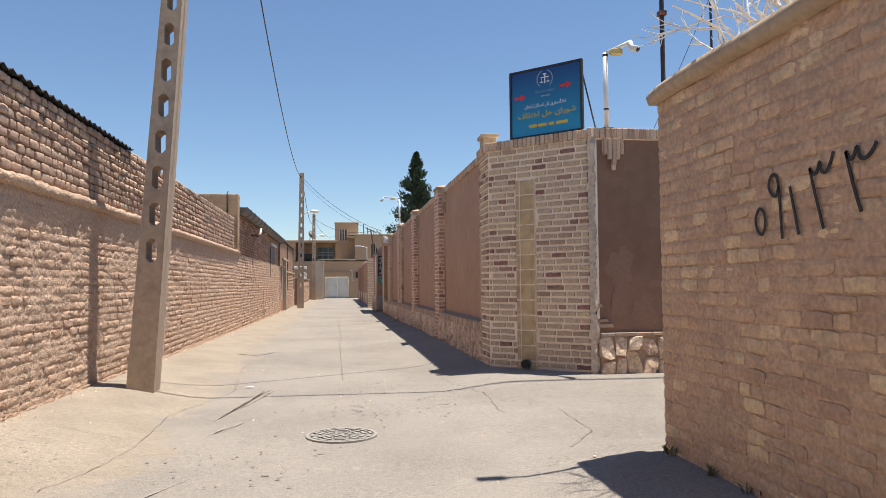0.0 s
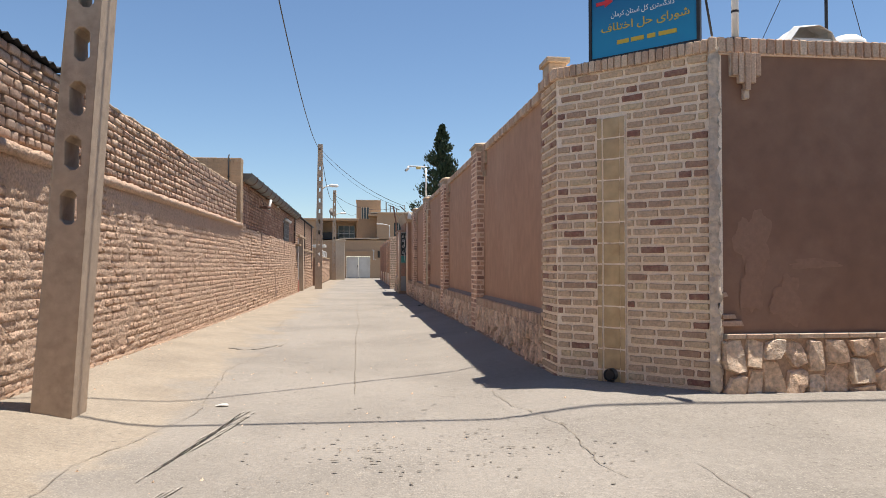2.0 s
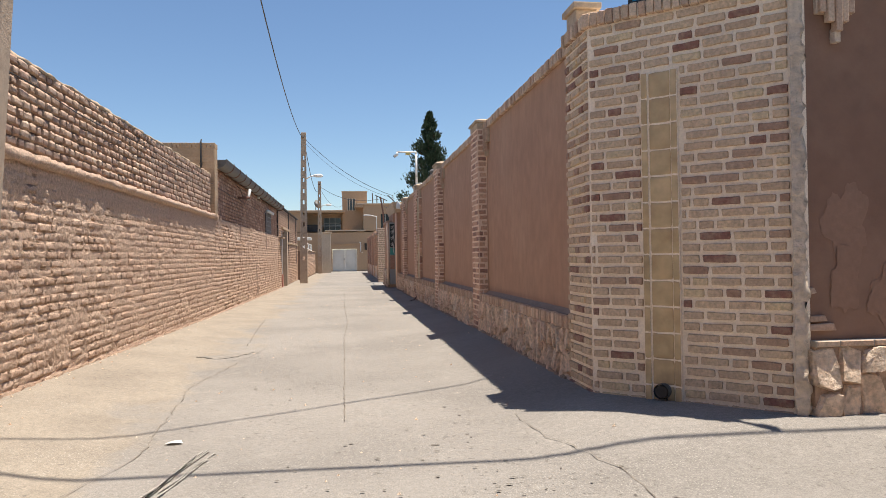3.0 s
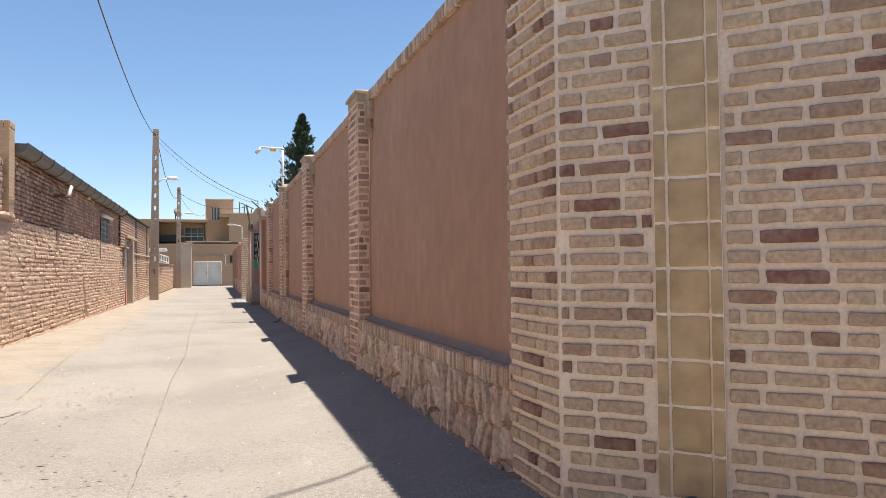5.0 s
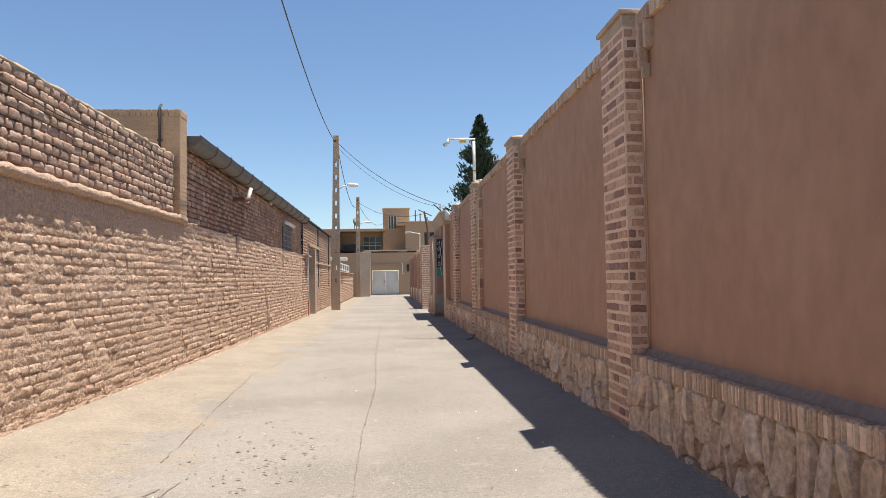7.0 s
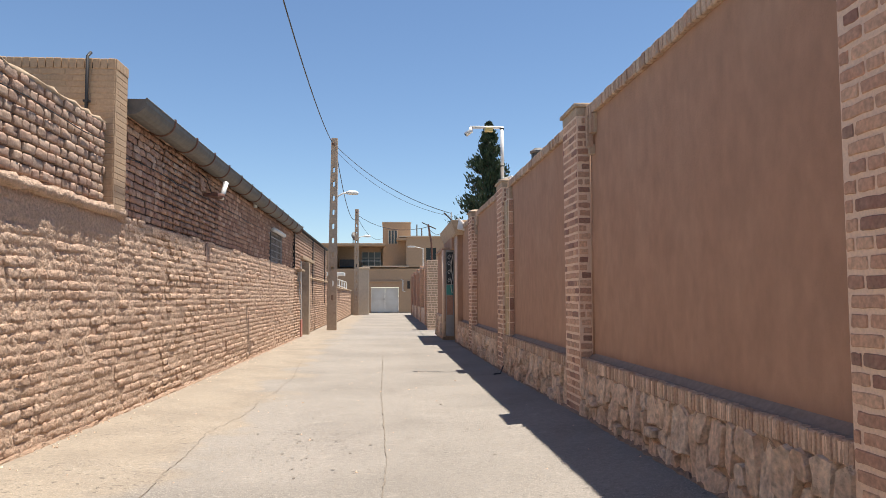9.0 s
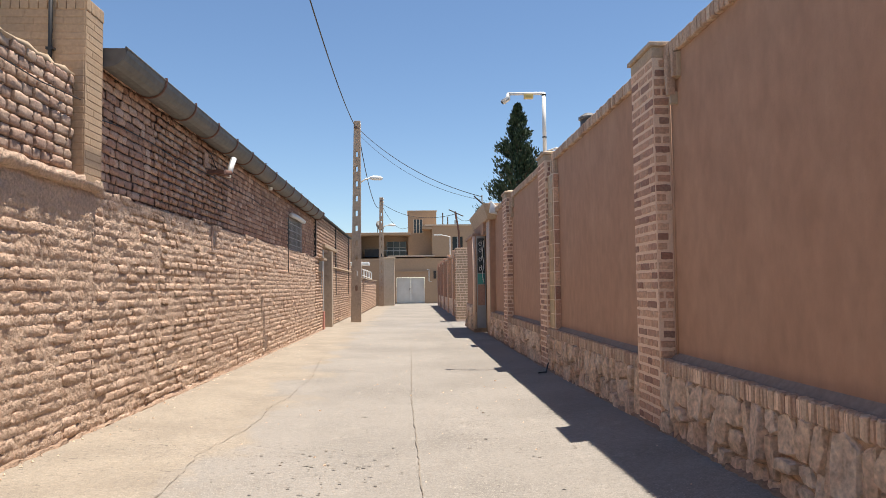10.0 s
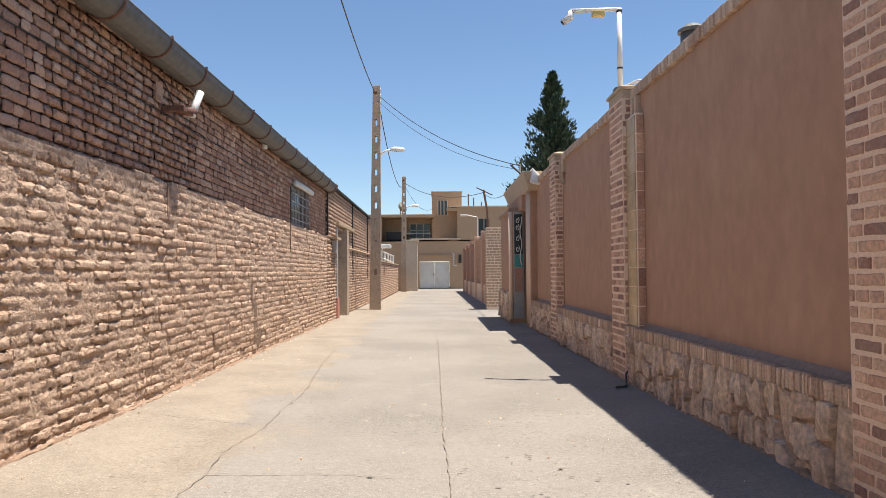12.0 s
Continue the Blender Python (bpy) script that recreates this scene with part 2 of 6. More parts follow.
def ground_material():
    """Worn concrete lane with a sandy shoulder, aggregate pits and stains."""
    m = bpy.data.materials.new("lane_concrete")
    m.use_nodes = True
    N, L = m.node_tree.nodes, m.node_tree.links
    b = N["Principled BSDF"]
    b.inputs["Roughness"].default_value = .92
    g = N.new("ShaderNodeNewGeometry")
    s = N.new("ShaderNodeSeparateXYZ")
    L.new(g.outputs["Position"], s.inputs[0])

    def noise_tex(scale, detail=6.0, rough=.6):
        n = N.new("ShaderNodeTexNoise")
        n.inputs["Scale"].default_value, n.inputs["Detail"].default_value, n.inputs["Roughness"].default_value = scale, detail, rough
        L.new(g.outputs["Position"], n.inputs["Vector"])
        return n.outputs["Fac"]

    def rng(v, a, c, lo=0.0, hi=1.0):
        r = N.new("ShaderNodeMapRange")
        for k, x in (("From Min", a), ("From Max", c), ("To Min", lo), ("To Max", hi)):
            r.inputs[k].default_value = x
        L.new(v, r.inputs["Value"])
        return r.outputs[0]

    def mix(f, a, c):
        x = N.new("ShaderNodeMix"); x.data_type = "RGBA"
        L.new(f, x.inputs["Factor"])
        for k, v in (("A", a), ("B", c)):
            if isinstance(v, tuple):
                x.inputs[k].default_value = (*v, 1)
            else:
                L.new(v, x.inputs[k])
        return x.outputs["Result"]

    def math2(op, a, c):
        x = N.new("ShaderNodeMath"); x.operation = op
        for i, v in enumerate((a, c)):
            if isinstance(v, (int, float)):
                x.inputs[i].default_value = v
            else:
                L.new(v, x.inputs[i])
        return x.outputs[0]

    conc = mix(rng(noise_tex(.55), .42, .62), (.272, .243, .210), (.214, .191, .165))
    conc = mix(rng(noise_tex(2.3), .56, .70, 0, .45), conc, (.208, .185, .158))
    conc = mix(rng(noise_tex(3.1, 8, .7), .58, .72, 0, .6), conc, (.35, .315, .266))
    sand = mix(rng(noise_tex(1.7), .4, .65), (.300, .252, .195), (.248, .207, .161))
    edge = math2("ADD", s.outputs["X"], rng(noise_tex(.8), .3, .7, -.45, .45))
    base = mix(rng(edge, -1.55, -1.3), sand, conc)
    vor = N.new("ShaderNodeTexVoronoi")
    vor.inputs["Scale"].default_value = 62.0
    L.new(g.outputs["Position"], vor.inputs["Vector"])
    base = mix(math2("MULTIPLY", rng(vor.outputs["Distance"], .12, .34, .75, 0), rng(noise_tex(1.1), .42, .58)), base, (.44, .398, .34))
    pits = math2("MULTIPLY", rng(noise_tex(21, 2), .645, .68), rng(noise_tex(.7), .47, .58))
    base = mix(math2("MULTIPLY", pits, .75), base, (.14, .12, .10))
    fine = math2("MULTIPLY", rng(noise_tex(110, 4), .3, .7, .74, 1.26), rng(noise_tex(28, 5, .7), .3, .7, .84, 1.16))
    sc = N.new("ShaderNodeVectorMath"); sc.operation = "SCALE"
    L.new(base, sc.inputs[0]); L.new(fine, sc.inputs["Scale"])
    L.new(sc.outputs[0], b.inputs["Base Color"])
    h = math2("SUBTRACT", math2("ADD", noise_tex(70, 6), math2("MULTIPLY", noise_tex(9, 4), .8)), math2("MULTIPLY", pits, .8))
    bp = N.new("ShaderNodeBump")
    bp.inputs["Strength"].default_value, bp.inputs["Distance"].default_value = .6, .014
    L.new(h, bp.inputs["Height"])
    L.new(bp.outputs[0], b.inputs["Normal"])
    return m


SIGNPRINT = gradient_sign()
LANE = ground_material()

# ---- mesh helpers ----
UP = Vector((0, 0, 1))


class Geo:
    """Vertices and faces, gathered and then made into one mesh."""

    def __init__(self):
        self.v, self.f, self.soft = [], [], []

    def add(self, verts, faces, soft=0):
        """Adds faces; the first ones, as many as soft says, are shaded smooth."""
        n = len(self.v)
        self.v += [tuple(p) for p in verts]
        self.f += [tuple(i + n for i in q) for q in faces]
        self.soft += [i < soft for i in range(len(faces))]
        return self

    def box(self, x0, x1, y0, y1, z0, z1, m=None):
        p = [(x, y, z) for z in (z0, z1) for y in (y0, y1) for x in (x0, x1)]
        if m:
            p = [m @ Vector(q) for q in p]
        return self.add(p, [(0, 2, 3, 1), (4, 5, 7, 6), (0, 1, 5, 4), (2, 6, 7, 3), (0, 4, 6, 2), (1, 3, 7, 5)])

    def tube(self, pts, r, n=8, caps=True):
        """A round bar along a line of points; r is one radius or one for each point."""
        pts = [Vector(p) for p in pts]
        rs = r if isinstance(r, (list, tuple)) else [r] * len(pts)
        rings = []
        side = None
        for i, p in enumerate(pts):
            d = (pts[min(i + 1, len(pts) - 1)] - pts[max(i - 1, 0)]).normalized()
            if side is None:
                side = d.cross(UP if abs(d.z) < .9 else Vector((1, 0, 0))).normalized()
            side = (side - d * side.dot(d)).normalized()
            o = d.cross(side)
            rings.append([p + rs[i] * (math.cos(a) * side + math.sin(a) * o) for a in (2 * math.pi * k / n for k in range(n))])
        faces = [(i * n + k, i * n + (k + 1) % n, (i + 1) * n + (k + 1) % n, (i + 1) * n + k) for i in range(len(pts) - 1) for k in range(n)]
        if caps:
            faces += [tuple(range(n))[::-1], tuple(range((len(pts) - 1) * n, len(pts) * n))]
        return self.add([q for ring in rings for q in ring], faces)

    def prism(self, poly, d0, d1, m=None):
        """A polygon in (x, z) drawn out along y from d0 to d1."""
        n = len(poly)
        p = [(x, d0, z) for x, z in poly] + [(x, d1, z) for x, z in poly]
        if m:
            p = [m @ Vector(q) for q in p]
        return self.add(p, [tuple(range(n)), tuple(range(n, 2 * n))[::-1]] + [(i, i + n, (i + 1) % n + n, (i + 1) % n) for i in range(n)])

    def mesh(self, name, material=None, smooth=False, bevel=0.0):
        me = bpy.data.meshes.new(name)
        me.from_pydata(self.v, [], self.f)
        if bevel:
            bm = bmesh.new()
            bm.from_mesh(me)
            bmesh.ops.recalc_face_normals(bm, faces=bm.faces)
            edges = [e for e in bm.edges if len(e.link_faces) == 2 and e.calc_face_angle(0) > .5]
            bmesh.ops.bevel(bm, geom=edges, offset=bevel, segments=2, profile=.6, affect="EDGES")
            bm.to_mesh(me)
            bm.free()
        if material:
            me.materials.append(material)
        if smooth:
            me.polygons.foreach_set("use_smooth", [True] * len(me.polygons))
        elif any(self.soft) and not bevel:
            me.polygons.foreach_set("use_smooth", self.soft)
        return me


def part(name, geo, material, parent=None, label="", smooth=False, bevel=0.0):
    ob = new(name, geo.mesh(name, material, smooth, bevel))
    ob.parent = parent
    return tagged(ob, label=label)


def setting(name, geo, material, label, category="wall", smooth=False, bevel=0.0):
    return tagged(part(name, geo, material, None, "", smooth, bevel), label, category, "", "structure")


def thing(name, label, category, at=(0, 0, 0), group=""):
    ob = new(name)
    ob.location = at
    ob.empty_display_size = .2
    return tagged(ob, label, category, group)


class Face:
    """A wall's outer face: s runs along it, d out of it, z up."""

    def __init__(self, o, normal):
        self.o = Vector((o[0], o[1], 0))
        self.Y = Vector((normal[0], normal[1], 0)).normalized()
        self.X = self.Y.cross(UP)
        self.m = Matrix(((self.X.x, self.Y.x, 0, self.o.x), (self.X.y, self.Y.y, 0, self.o.y), (0, 0, 1, 0), (0, 0, 0, 1)))

    def at(self, s, d, z):
        return self.o + self.X * s + self.Y * d + UP * z

    def piece(self, s, d, z, l, h, lean=0.0):
        return self.m @ Matrix.Translation((s, d, z)) @ Matrix.Rotation(lean, 4, "Y") @ Matrix.Diagonal((l, 1, h, 1))


def neat_brick(depth, rim, jit, rnd):
    """A brick of unit length and height with softly worn corners; front at d = depth."""
    def j(a):
        return rnd.uniform(-a, a)
    out = ((-1, -.78), (-.95, -1), (-.3, -1), (.35, -1), (.95, -1), (1, -.78), (1, .78), (.95, 1), (.3, 1), (-.35, 1), (-.95, 1), (-1, .78))
    n = len(out)
    ring = [(x * .5 + j(jit), z * .5 + j(jit * 2.6)) for x, z in out]
    v = [(x, -.03, z) for x, z in ring] + [(x, depth - rim, z) for x, z in ring]
    v += [(x * .955, depth + j(rim * .25), z * .86) for x, z in ring]
    f = [(i, (i + 1) % n, n + (i + 1) % n, n + i) for i in range(n)] + [(n + i, n + (i + 1) % n, 2 * n + (i + 1) % n, 2 * n + i) for i in range(n)]
    f += [tuple(2 * n + k for k in (0, 1, 10, 11)), tuple(2 * n + k for k in (1, 2, 9, 10)), tuple(2 * n + k for k in (2, 3, 8, 9)), tuple(2 * n + k for k in (3, 4, 7, 8)), tuple(2 * n + k for k in (4, 5, 6, 7))]
    return v, f


def rough_brick(depth, rim, jit, rnd):
    """A weathered brick of unit length and height with a lumpy, rounded face."""
    def j(a):
        return rnd.uniform(-a, a)
    nx, nz = 6, 5
    v = []
    for k in range(nz):
        for i in range(nx):
            border = i in (0, nx - 1) or k in (0, nz - 1)
            corner = i in (0, nx - 1) and k in (0, nz - 1)
            x, z = i / (nx - 1) - .5, k / (nz - 1) - .5
            if corner:
                x, z = x * .955, z * .90
            dent = rim * rnd.uniform(.25, 1.3) if border else 0
            if rnd.random() < .12:
                dent += rim * rnd.uniform(.6, 1.4)
            v.append((x + j(jit), depth - dent + j(rim * .75), z + j(jit * 2.0)))
    loop = list(range(nx)) + [nx * k + nx - 1 for k in range(1, nz)] + list(range(nx * nz - 2, nx * (nz - 1) - 1, -1)) + [nx * k for k in range(nz - 2, 0, -1)]
    f = [(k * nx + i, k * nx + i + 1, (k + 1) * nx + i + 1, (k + 1) * nx + i) for k in range(nz - 1) for i in range(nx - 1)]
    n0 = len(v)
    for i in loop:
        v.append((v[i][0], -.04, v[i][2]))
    m = len(loop)
    f += [(n0 + i, n0 + (i + 1) % m, loop[(i + 1) % m], loop[i]) for i in range(m)]
    return v, f


def worn_brick(depth, rim, jit, rnd):
    """A worn brick of unit length and height, chipped flat along its edges."""
    def j(a):
        return rnd.uniform(-a, a)
    nx, nz = 5, 4
    v = []
    for k in range(nz):
        for i in range(nx):
            border = i in (0, nx - 1) or k in (0, nz - 1)
            corner = i in (0, nx - 1) and k in (0, nz - 1)
            x, z = i / (nx - 1) - .5, k / (nz - 1) - .5
            if corner:
                x, z = x * .955, z * .90
            v.append((x + j(jit), depth - (rim * rnd.uniform(.6, 1.5) if border else 0) + j(rim * .35), z + j(jit * 2.2)))
    loop = list(range(nx)) + [nx * k + nx - 1 for k in range(1, nz)] + list(range(nx * nz - 2, nx * (nz - 1) - 1, -1)) + [nx * k for k in range(nz - 2, 0, -1)]
    f = [(k * nx + i, k * nx + i + 1, (k + 1) * nx + i + 1, (k + 1) * nx + i) for k in range(nz - 1) for i in range(nx - 1)]
    n0 = len(v)
    for i in loop:
        v.append((v[i][0], -.04, v[i][2]))
    m = len(loop)
    f += [(n0 + i, n0 + (i + 1) % m, loop[(i + 1) % m], loop[i]) for i in range(m)]
    return v, f


BANKS = {}
SOFT = 20                       # faces on a rough brick's front


def bank(kind, depth, rim, jit, material, count=8):
    key = (kind, depth, rim, jit, material.name)
    if key not in BANKS:
        rnd = random.Random(len(BANKS) + 11)
        shapes = [kind(depth, rim, jit, rnd) for _ in range(count)]
        meshes = []
        for v, f in shapes:
            g = Geo().add(v, f, SOFT if kind is rough_brick else 0)
            meshes.append(g.mesh("brick", material))
        BANKS[key] = (shapes, meshes)
    return BANKS[key]


def lay(face, parent, rects, shapes, near, limit, material, name="brick", wobble=0.0, lean=0.0, seed=1, lost=0.0):
    """Lays pieces (s, z, length, height) on a face: the ones nearest to a stretch of the plan as objects, the rest joined."""
    rnd = random.Random(seed)
    bank_shapes, meshes = shapes
    rects = sorted(rects, key=lambda r: abs(r[0] - near))
    rest = Geo()
    for i, (s, z, l, h) in enumerate(rects):
        k = rnd.randrange(len(meshes))
        m = face.piece(s, rnd.uniform(-wobble, wobble) - (.03 if rnd.random() < lost else 0), z, l, h, rnd.uniform(-lean, lean))
        if i < limit:
            ob = new(name, meshes[k])
            ob.parent = parent
            ob.matrix_basis = m
        else:
            v, f = bank_shapes[k]
            rest.add([m @ Vector(p) for p in v], f, SOFT if len(f) == 38 else 0)
    if rest.v:
        tagged(part(name + "work", rest, material, parent), kind="stuff")


def crust(face, s0, s1, z0, z1, zr, H, base, lump, grit, groove, seed, ds=.03, rows=5, fade=0.0):
    """A skin of mud mortar that fills the joints of rough brickwork unevenly, hollow along every bed joint."""
    ns, nz = int((s1 - s0) / ds), int((z1 - z0) / H * rows)
    v = []
    for k in range(nz + 1):
        z = z0 + (z1 - z0) * k / nz
        for i in range(ns + 1):
            s = s0 + (s1 - s0) * i / ns
            wave = z + .012 * noise.noise((s * 3.1, z * 3, seed))
            q = abs(((wave - zr) / H + .5) % 1.0 - .5)
            big = noise.noise((s * 2.6, z * 4.2, seed + 3.7))
            mid = noise.noise((s * 11, z * 15, seed + 9.1))
            cut = max(0.0, 1 - q / .17) * groove * min(1.0, max(.15, .75 + 1.1 * noise.noise((s * 5, z * 9, seed + 5.5))))
            d = base + lump * big + lump * .6 * mid + grit * noise.noise((s * 31, z * 37, seed)) - cut + fade * min(1.0, max(0.0, (z - z1 + .34) / .16))
            v.append(face.at(s, d, z))
    w = ns + 1
    return Geo().add(v, [(k * w + i, k * w + i + 1, (k + 1) * w + i + 1, (k + 1) * w + i) for k in range(nz) for i in range(ns)])


def courses(s0, s1, z0, z1, H, joint, lengths, seed=1, holes=(), bed=None, ztop=None):
    """Rectangles of a brick bond: rows of height H, pieces of the given lengths, with joints."""
    rnd = random.Random(seed)
    out = []
    n = max(1, round((z1 - z0) / H))
    H = (z1 - z0) / n
    bed = joint if bed is None else bed
    for r in range(n):
        z = z0 + (r + .5) * H
        s = s0 - (rnd.uniform(.05, .6) * lengths[0] if len(lengths) > 1 or r % 2 else 0)
        while s < s1 - .02:
            l = rnd.choice(lengths) * rnd.uniform(.94, 1.06)
            a, b = max(s, s0), min(s + l, s1)
            s += l
            if b - a < .045:
                continue
            if ztop and z + H / 2 > ztop((a + b) / 2):
                continue
            if any(a < q[1] and b > q[0] and z > q[2] and z < q[3] for q in holes):
                cut = [q for q in holes if a < q[1] and b > q[0] and z > q[2] and z < q[3]][0]
                if a < cut[0] - .05:
                    b = cut[0]
                elif b > cut[1] + .05:
                    a = cut[1]
                else:
                    continue
            out.append(((a + b) / 2, z, b - a - joint, H - bed))
    return out


def rowlock(s0, s1, z0, z1, w=.078, joint=.014, seed=1):
    rnd = random.Random(seed)
    n = max(1, round((s1 - s0) / w))
    w = (s1 - s0) / n
    return [(s0 + (i + .5) * w, (z0 + z1) / 2, w - joint * rnd.uniform(.7, 1.3), (z1 - z0) * rnd.uniform(.95, 1.03)) for i in range(n)]

# ---- ground ----
PLX_ = 2.06
LX, RX = -2.65, 2.05       # the lane's two wall lines


def ramp01(a, b, v):
    t = min(1.0, max(0.0, (v - a) / (b - a)))
    return t * t * (3 - 2 * t)


# how far the ground rises towards each wall, along the lane
LEFT_RISE = ((4, .2), (8, .185), (13, .135), (18, .09), (22, .055), (26, .04), (36, .0))
RIGHT_RISE = ((10, .12), (14, .14), (17, .11), (20, .085), (24, .03), (32, .0))


def along(table, y):
    """The value at y of a table of (y, value), straight between its rows."""
    if y <= table[0][0]:
        return table[0][1]
    for (a, p), (b, q) in zip(table, table[1:]):
        if y <= b:
            return p + (q - p) * (y - a) / (b - a)
    return table[-1][1]


def ground_z(x, y):
    street = ramp01(4.7, 5.6, y) * (1 - ramp01(7.7, 8.5, y))
    right = along(RIGHT_RISE, y) * ramp01(1.1, 2.1, x) * (1 - street * .85)
    left = along(LEFT_RISE, y) * ramp01(-1.35, -2.6, x)
    return right + left


gx = [-2000, -300, -60, -12, -5] + [-3.2 + .2 * i for i in range(32)] + [3.4, 4.2, 6, 12, 60, 300, 2000]
gy = [-2000, -300, -60, -14] + [-8 + .5 * i for i in range(160)] + [74, 90, 150, 400, 2000]
gg = Geo()
gg.add([(x, y, ground_z(x, y) + (.006 * noise.noise((x * 1.3, y * 1.3, 0)) if abs(x) < 3 else 0)) for y in gy for x in gx],
       [(j * len(gx) + i, j * len(gx) + i + 1, (j + 1) * len(gx) + i + 1, (j + 1) * len(gx) + i) for j in range(len(gy) - 1) for i in range(len(gx) - 1)])
setting("ground", gg, LANE, "sunlit worn grey concrete lane with a sandy shoulder", "ground", smooth=True)


def crack(points, width, label, seed, rag=.016):
    """A ragged open joint lying on the lane."""
    rnd = random.Random(seed)
    pts = [Vector((*p, 0)) for p in points]
    fine = []
    for a, b in zip(pts, pts[1:]):
        n = max(2, int((b - a).length / .09))
        fine += [a.lerp(b, i / n) + Vector((rnd.uniform(-rag, rag), rnd.uniform(-rag, rag), 0)) for i in range(n)]
    fine.append(pts[-1])
    g = Geo()
    v = []
    for i, p in enumerate(fine):
        d = (fine[min(i + 1, len(fine) - 1)] - fine[max(i - 1, 0)]).normalized()
        o = Vector((-d.y, d.x, 0)) * width * rnd.uniform(.15, 1.0) * .42
        for q in (p + o, p - o):
            v.append((q.x, q.y, ground_z(q.x, q.y) + .010))
    g.add(v, [(2 * i, 2 * i + 1, 2 * i + 3, 2 * i + 2) for i in range(len(fine) - 1)])
    setting("road_crack", g, CRACK, label, "crack")


CRACK = surf("crack_dirt", [(.215, .18, .142)], fine=20, fine_amt=.3, bump=.2)
crack([(.07, 9.6), (.05, 15.4), (.11, 18), (.04, 22), (.04, 24), (.03, 29.6)], .013, "straight expansion joint along the concrete lane", 1, .006)
crack([(-1.75, 4.6), (-1.63, 5.1), (-1.53, 5.9), (-1.56, 6.5), (-1.58, 7.3), (-1.2, 8.9), (-1.33, 10.5), (-1.41, 11.3), (-1.03, 14.1)], .010, "ragged crack in the lane beside the sandy shoulder", 2)
crack([(-1.3, 14.6), (-1.45, 17), (-1.49, 18.0), (-1.51, 18.8), (-1.57, 19.3), (-1.43, 20.2), (-1.40, 20.9), (-1.46, 21.4), (-1.36, 22.2), (-1.38, 22.9), (-1.35, 23.9), (-1.49, 25.7), (-1.6, 28)], .010, "ragged crack along the lane", 3)
crack([(-2.51, 22.6), (-1.81, 22.4), (-1.38, 22.3)], .010, "thin crosswise crack in the lane", 4)
crack([(-1.4, 20.85), (-.73, 20.84), (-.51, 20.8), (.04, 20.7)], .009, "thin crosswise crack in the lane", 5)
crack([(1.35, 9.5), (1.39, 8.75), (1.62, 7.9), (1.56, 7.0), (1.62, 6.7)], .011, "thin crack across the lane mouth", 6)
crack([(2.13, 6.9), (2.11, 6.3), (2.06, 5.8), (1.7, 5.2)], .011, "thin crack across the lane mouth", 7)
crack([(-2.5, 13.3), (-1.7, 13.1), (-1.2, 13.2)], .009, "thin crosswise crack in the lane", 8)
crack([(.05, 19.6), (1.4, 19.75)], .006, "thin crosswise crack in the lane", 9)
crack([(-2.3, 6.2), (-1.7, 6.15)], .008, "thin crosswise crack in the lane", 10)
SCUFF = surf("tyre_scuff", [(.31, .28, .24)], fine=70, fine_amt=.5, bump=.1)
PIT = surf("pit_dirt", [(0.162, 0.142, 0.115)], fine=60, fine_amt=.4, bump=.1)
CRACK = SCUFF
for k, (a, b) in enumerate((((-.80, 8.95), (-1.12, 6.95)), ((-.84, 8.80), (-1.05, 7.3)), ((-.76, 8.70), (-.98, 7.6)), ((-.79, 8.9), (-1.0, 7.9)), ((-.82, 8.92), (-1.08, 7.15)), ((-.86, 8.6), (-1.02, 7.5)), ((-.74, 8.85), (-.9, 8.1)), ((-.92, 6.75), (-1.06, 6.3)), ((-.84, 6.85), (-1.0, 6.35)), ((-.88, 6.8), (-1.02, 6.4)), ((-.95, 4.9), (-1.25, 4.3)))):
    crack([a, ((a[0] + b[0]) / 2 + .01, (a[1] + b[1]) / 2), b], .020, "dark scuff mark scraped into the concrete", 20 + k, .004)

rnd = random.Random(55)
pit = Geo()
for cx_, cy_, sx_, sy_, count in ((.3, 7.4, .8, .9, 120), (1.3, 7.2, .7, .6, 60), (-.6, 14.6, .5, 1.3, 130), (-.5, 18.9, .45, .9, 90), (-.3, 11.5, .6, 1.0, 60), (-.7, 5.2, .6, .6, 50), (.9, 9.0, .3, .8, 30), (.6, 20.5, .5, 1.5, 40)):
    for k in range(count):
        x, y = rnd.gauss(cx_, sx_ * .6), rnd.gauss(cy_, sy_ * .6)
        w_, h_ = rnd.uniform(.005, .021), rnd.uniform(.004, .012)
        if rnd.random() < .1:
            w_ *= 1.8
        z = ground_z(x, y) + .009
        pit.add([(x + w_ * math.cos(a) * rnd.uniform(.7, 1.2), y + h_ * math.sin(a) * rnd.uniform(.7, 1.2), z) for a in (0, 1.05, 2.1, 3.14, 4.2, 5.2)], [(0, 1, 2, 3, 4, 5)])
tagged(part("road_pits", pit, PIT), "small dark pits worn into the concrete lane", "pits", "", "stuff")

ring = []
for k in range(60):
    t = 2 * math.pi * k / 60
    r = .85 + .18 * math.sin(t * 3 + 1) + .10 * math.sin(t * 8) + rnd.uniform(-.06, .06)
    u, w_ = .44 * r * math.cos(t), .15 * r * math.sin(t)
    x, y = -1.42 + .68 * u - .73 * w_, 13.58 + .73 * u + .68 * w_
    ring.append((x, y, ground_z(x, y) + .005))
setting("road_stain", Geo().add(ring, [tuple(range(60))]), surf("damp_dirt", [(.24, .21, .175)], fine=12, fine_amt=.3, bump=.2), "dark ragged stain on the concrete lane", "stain")

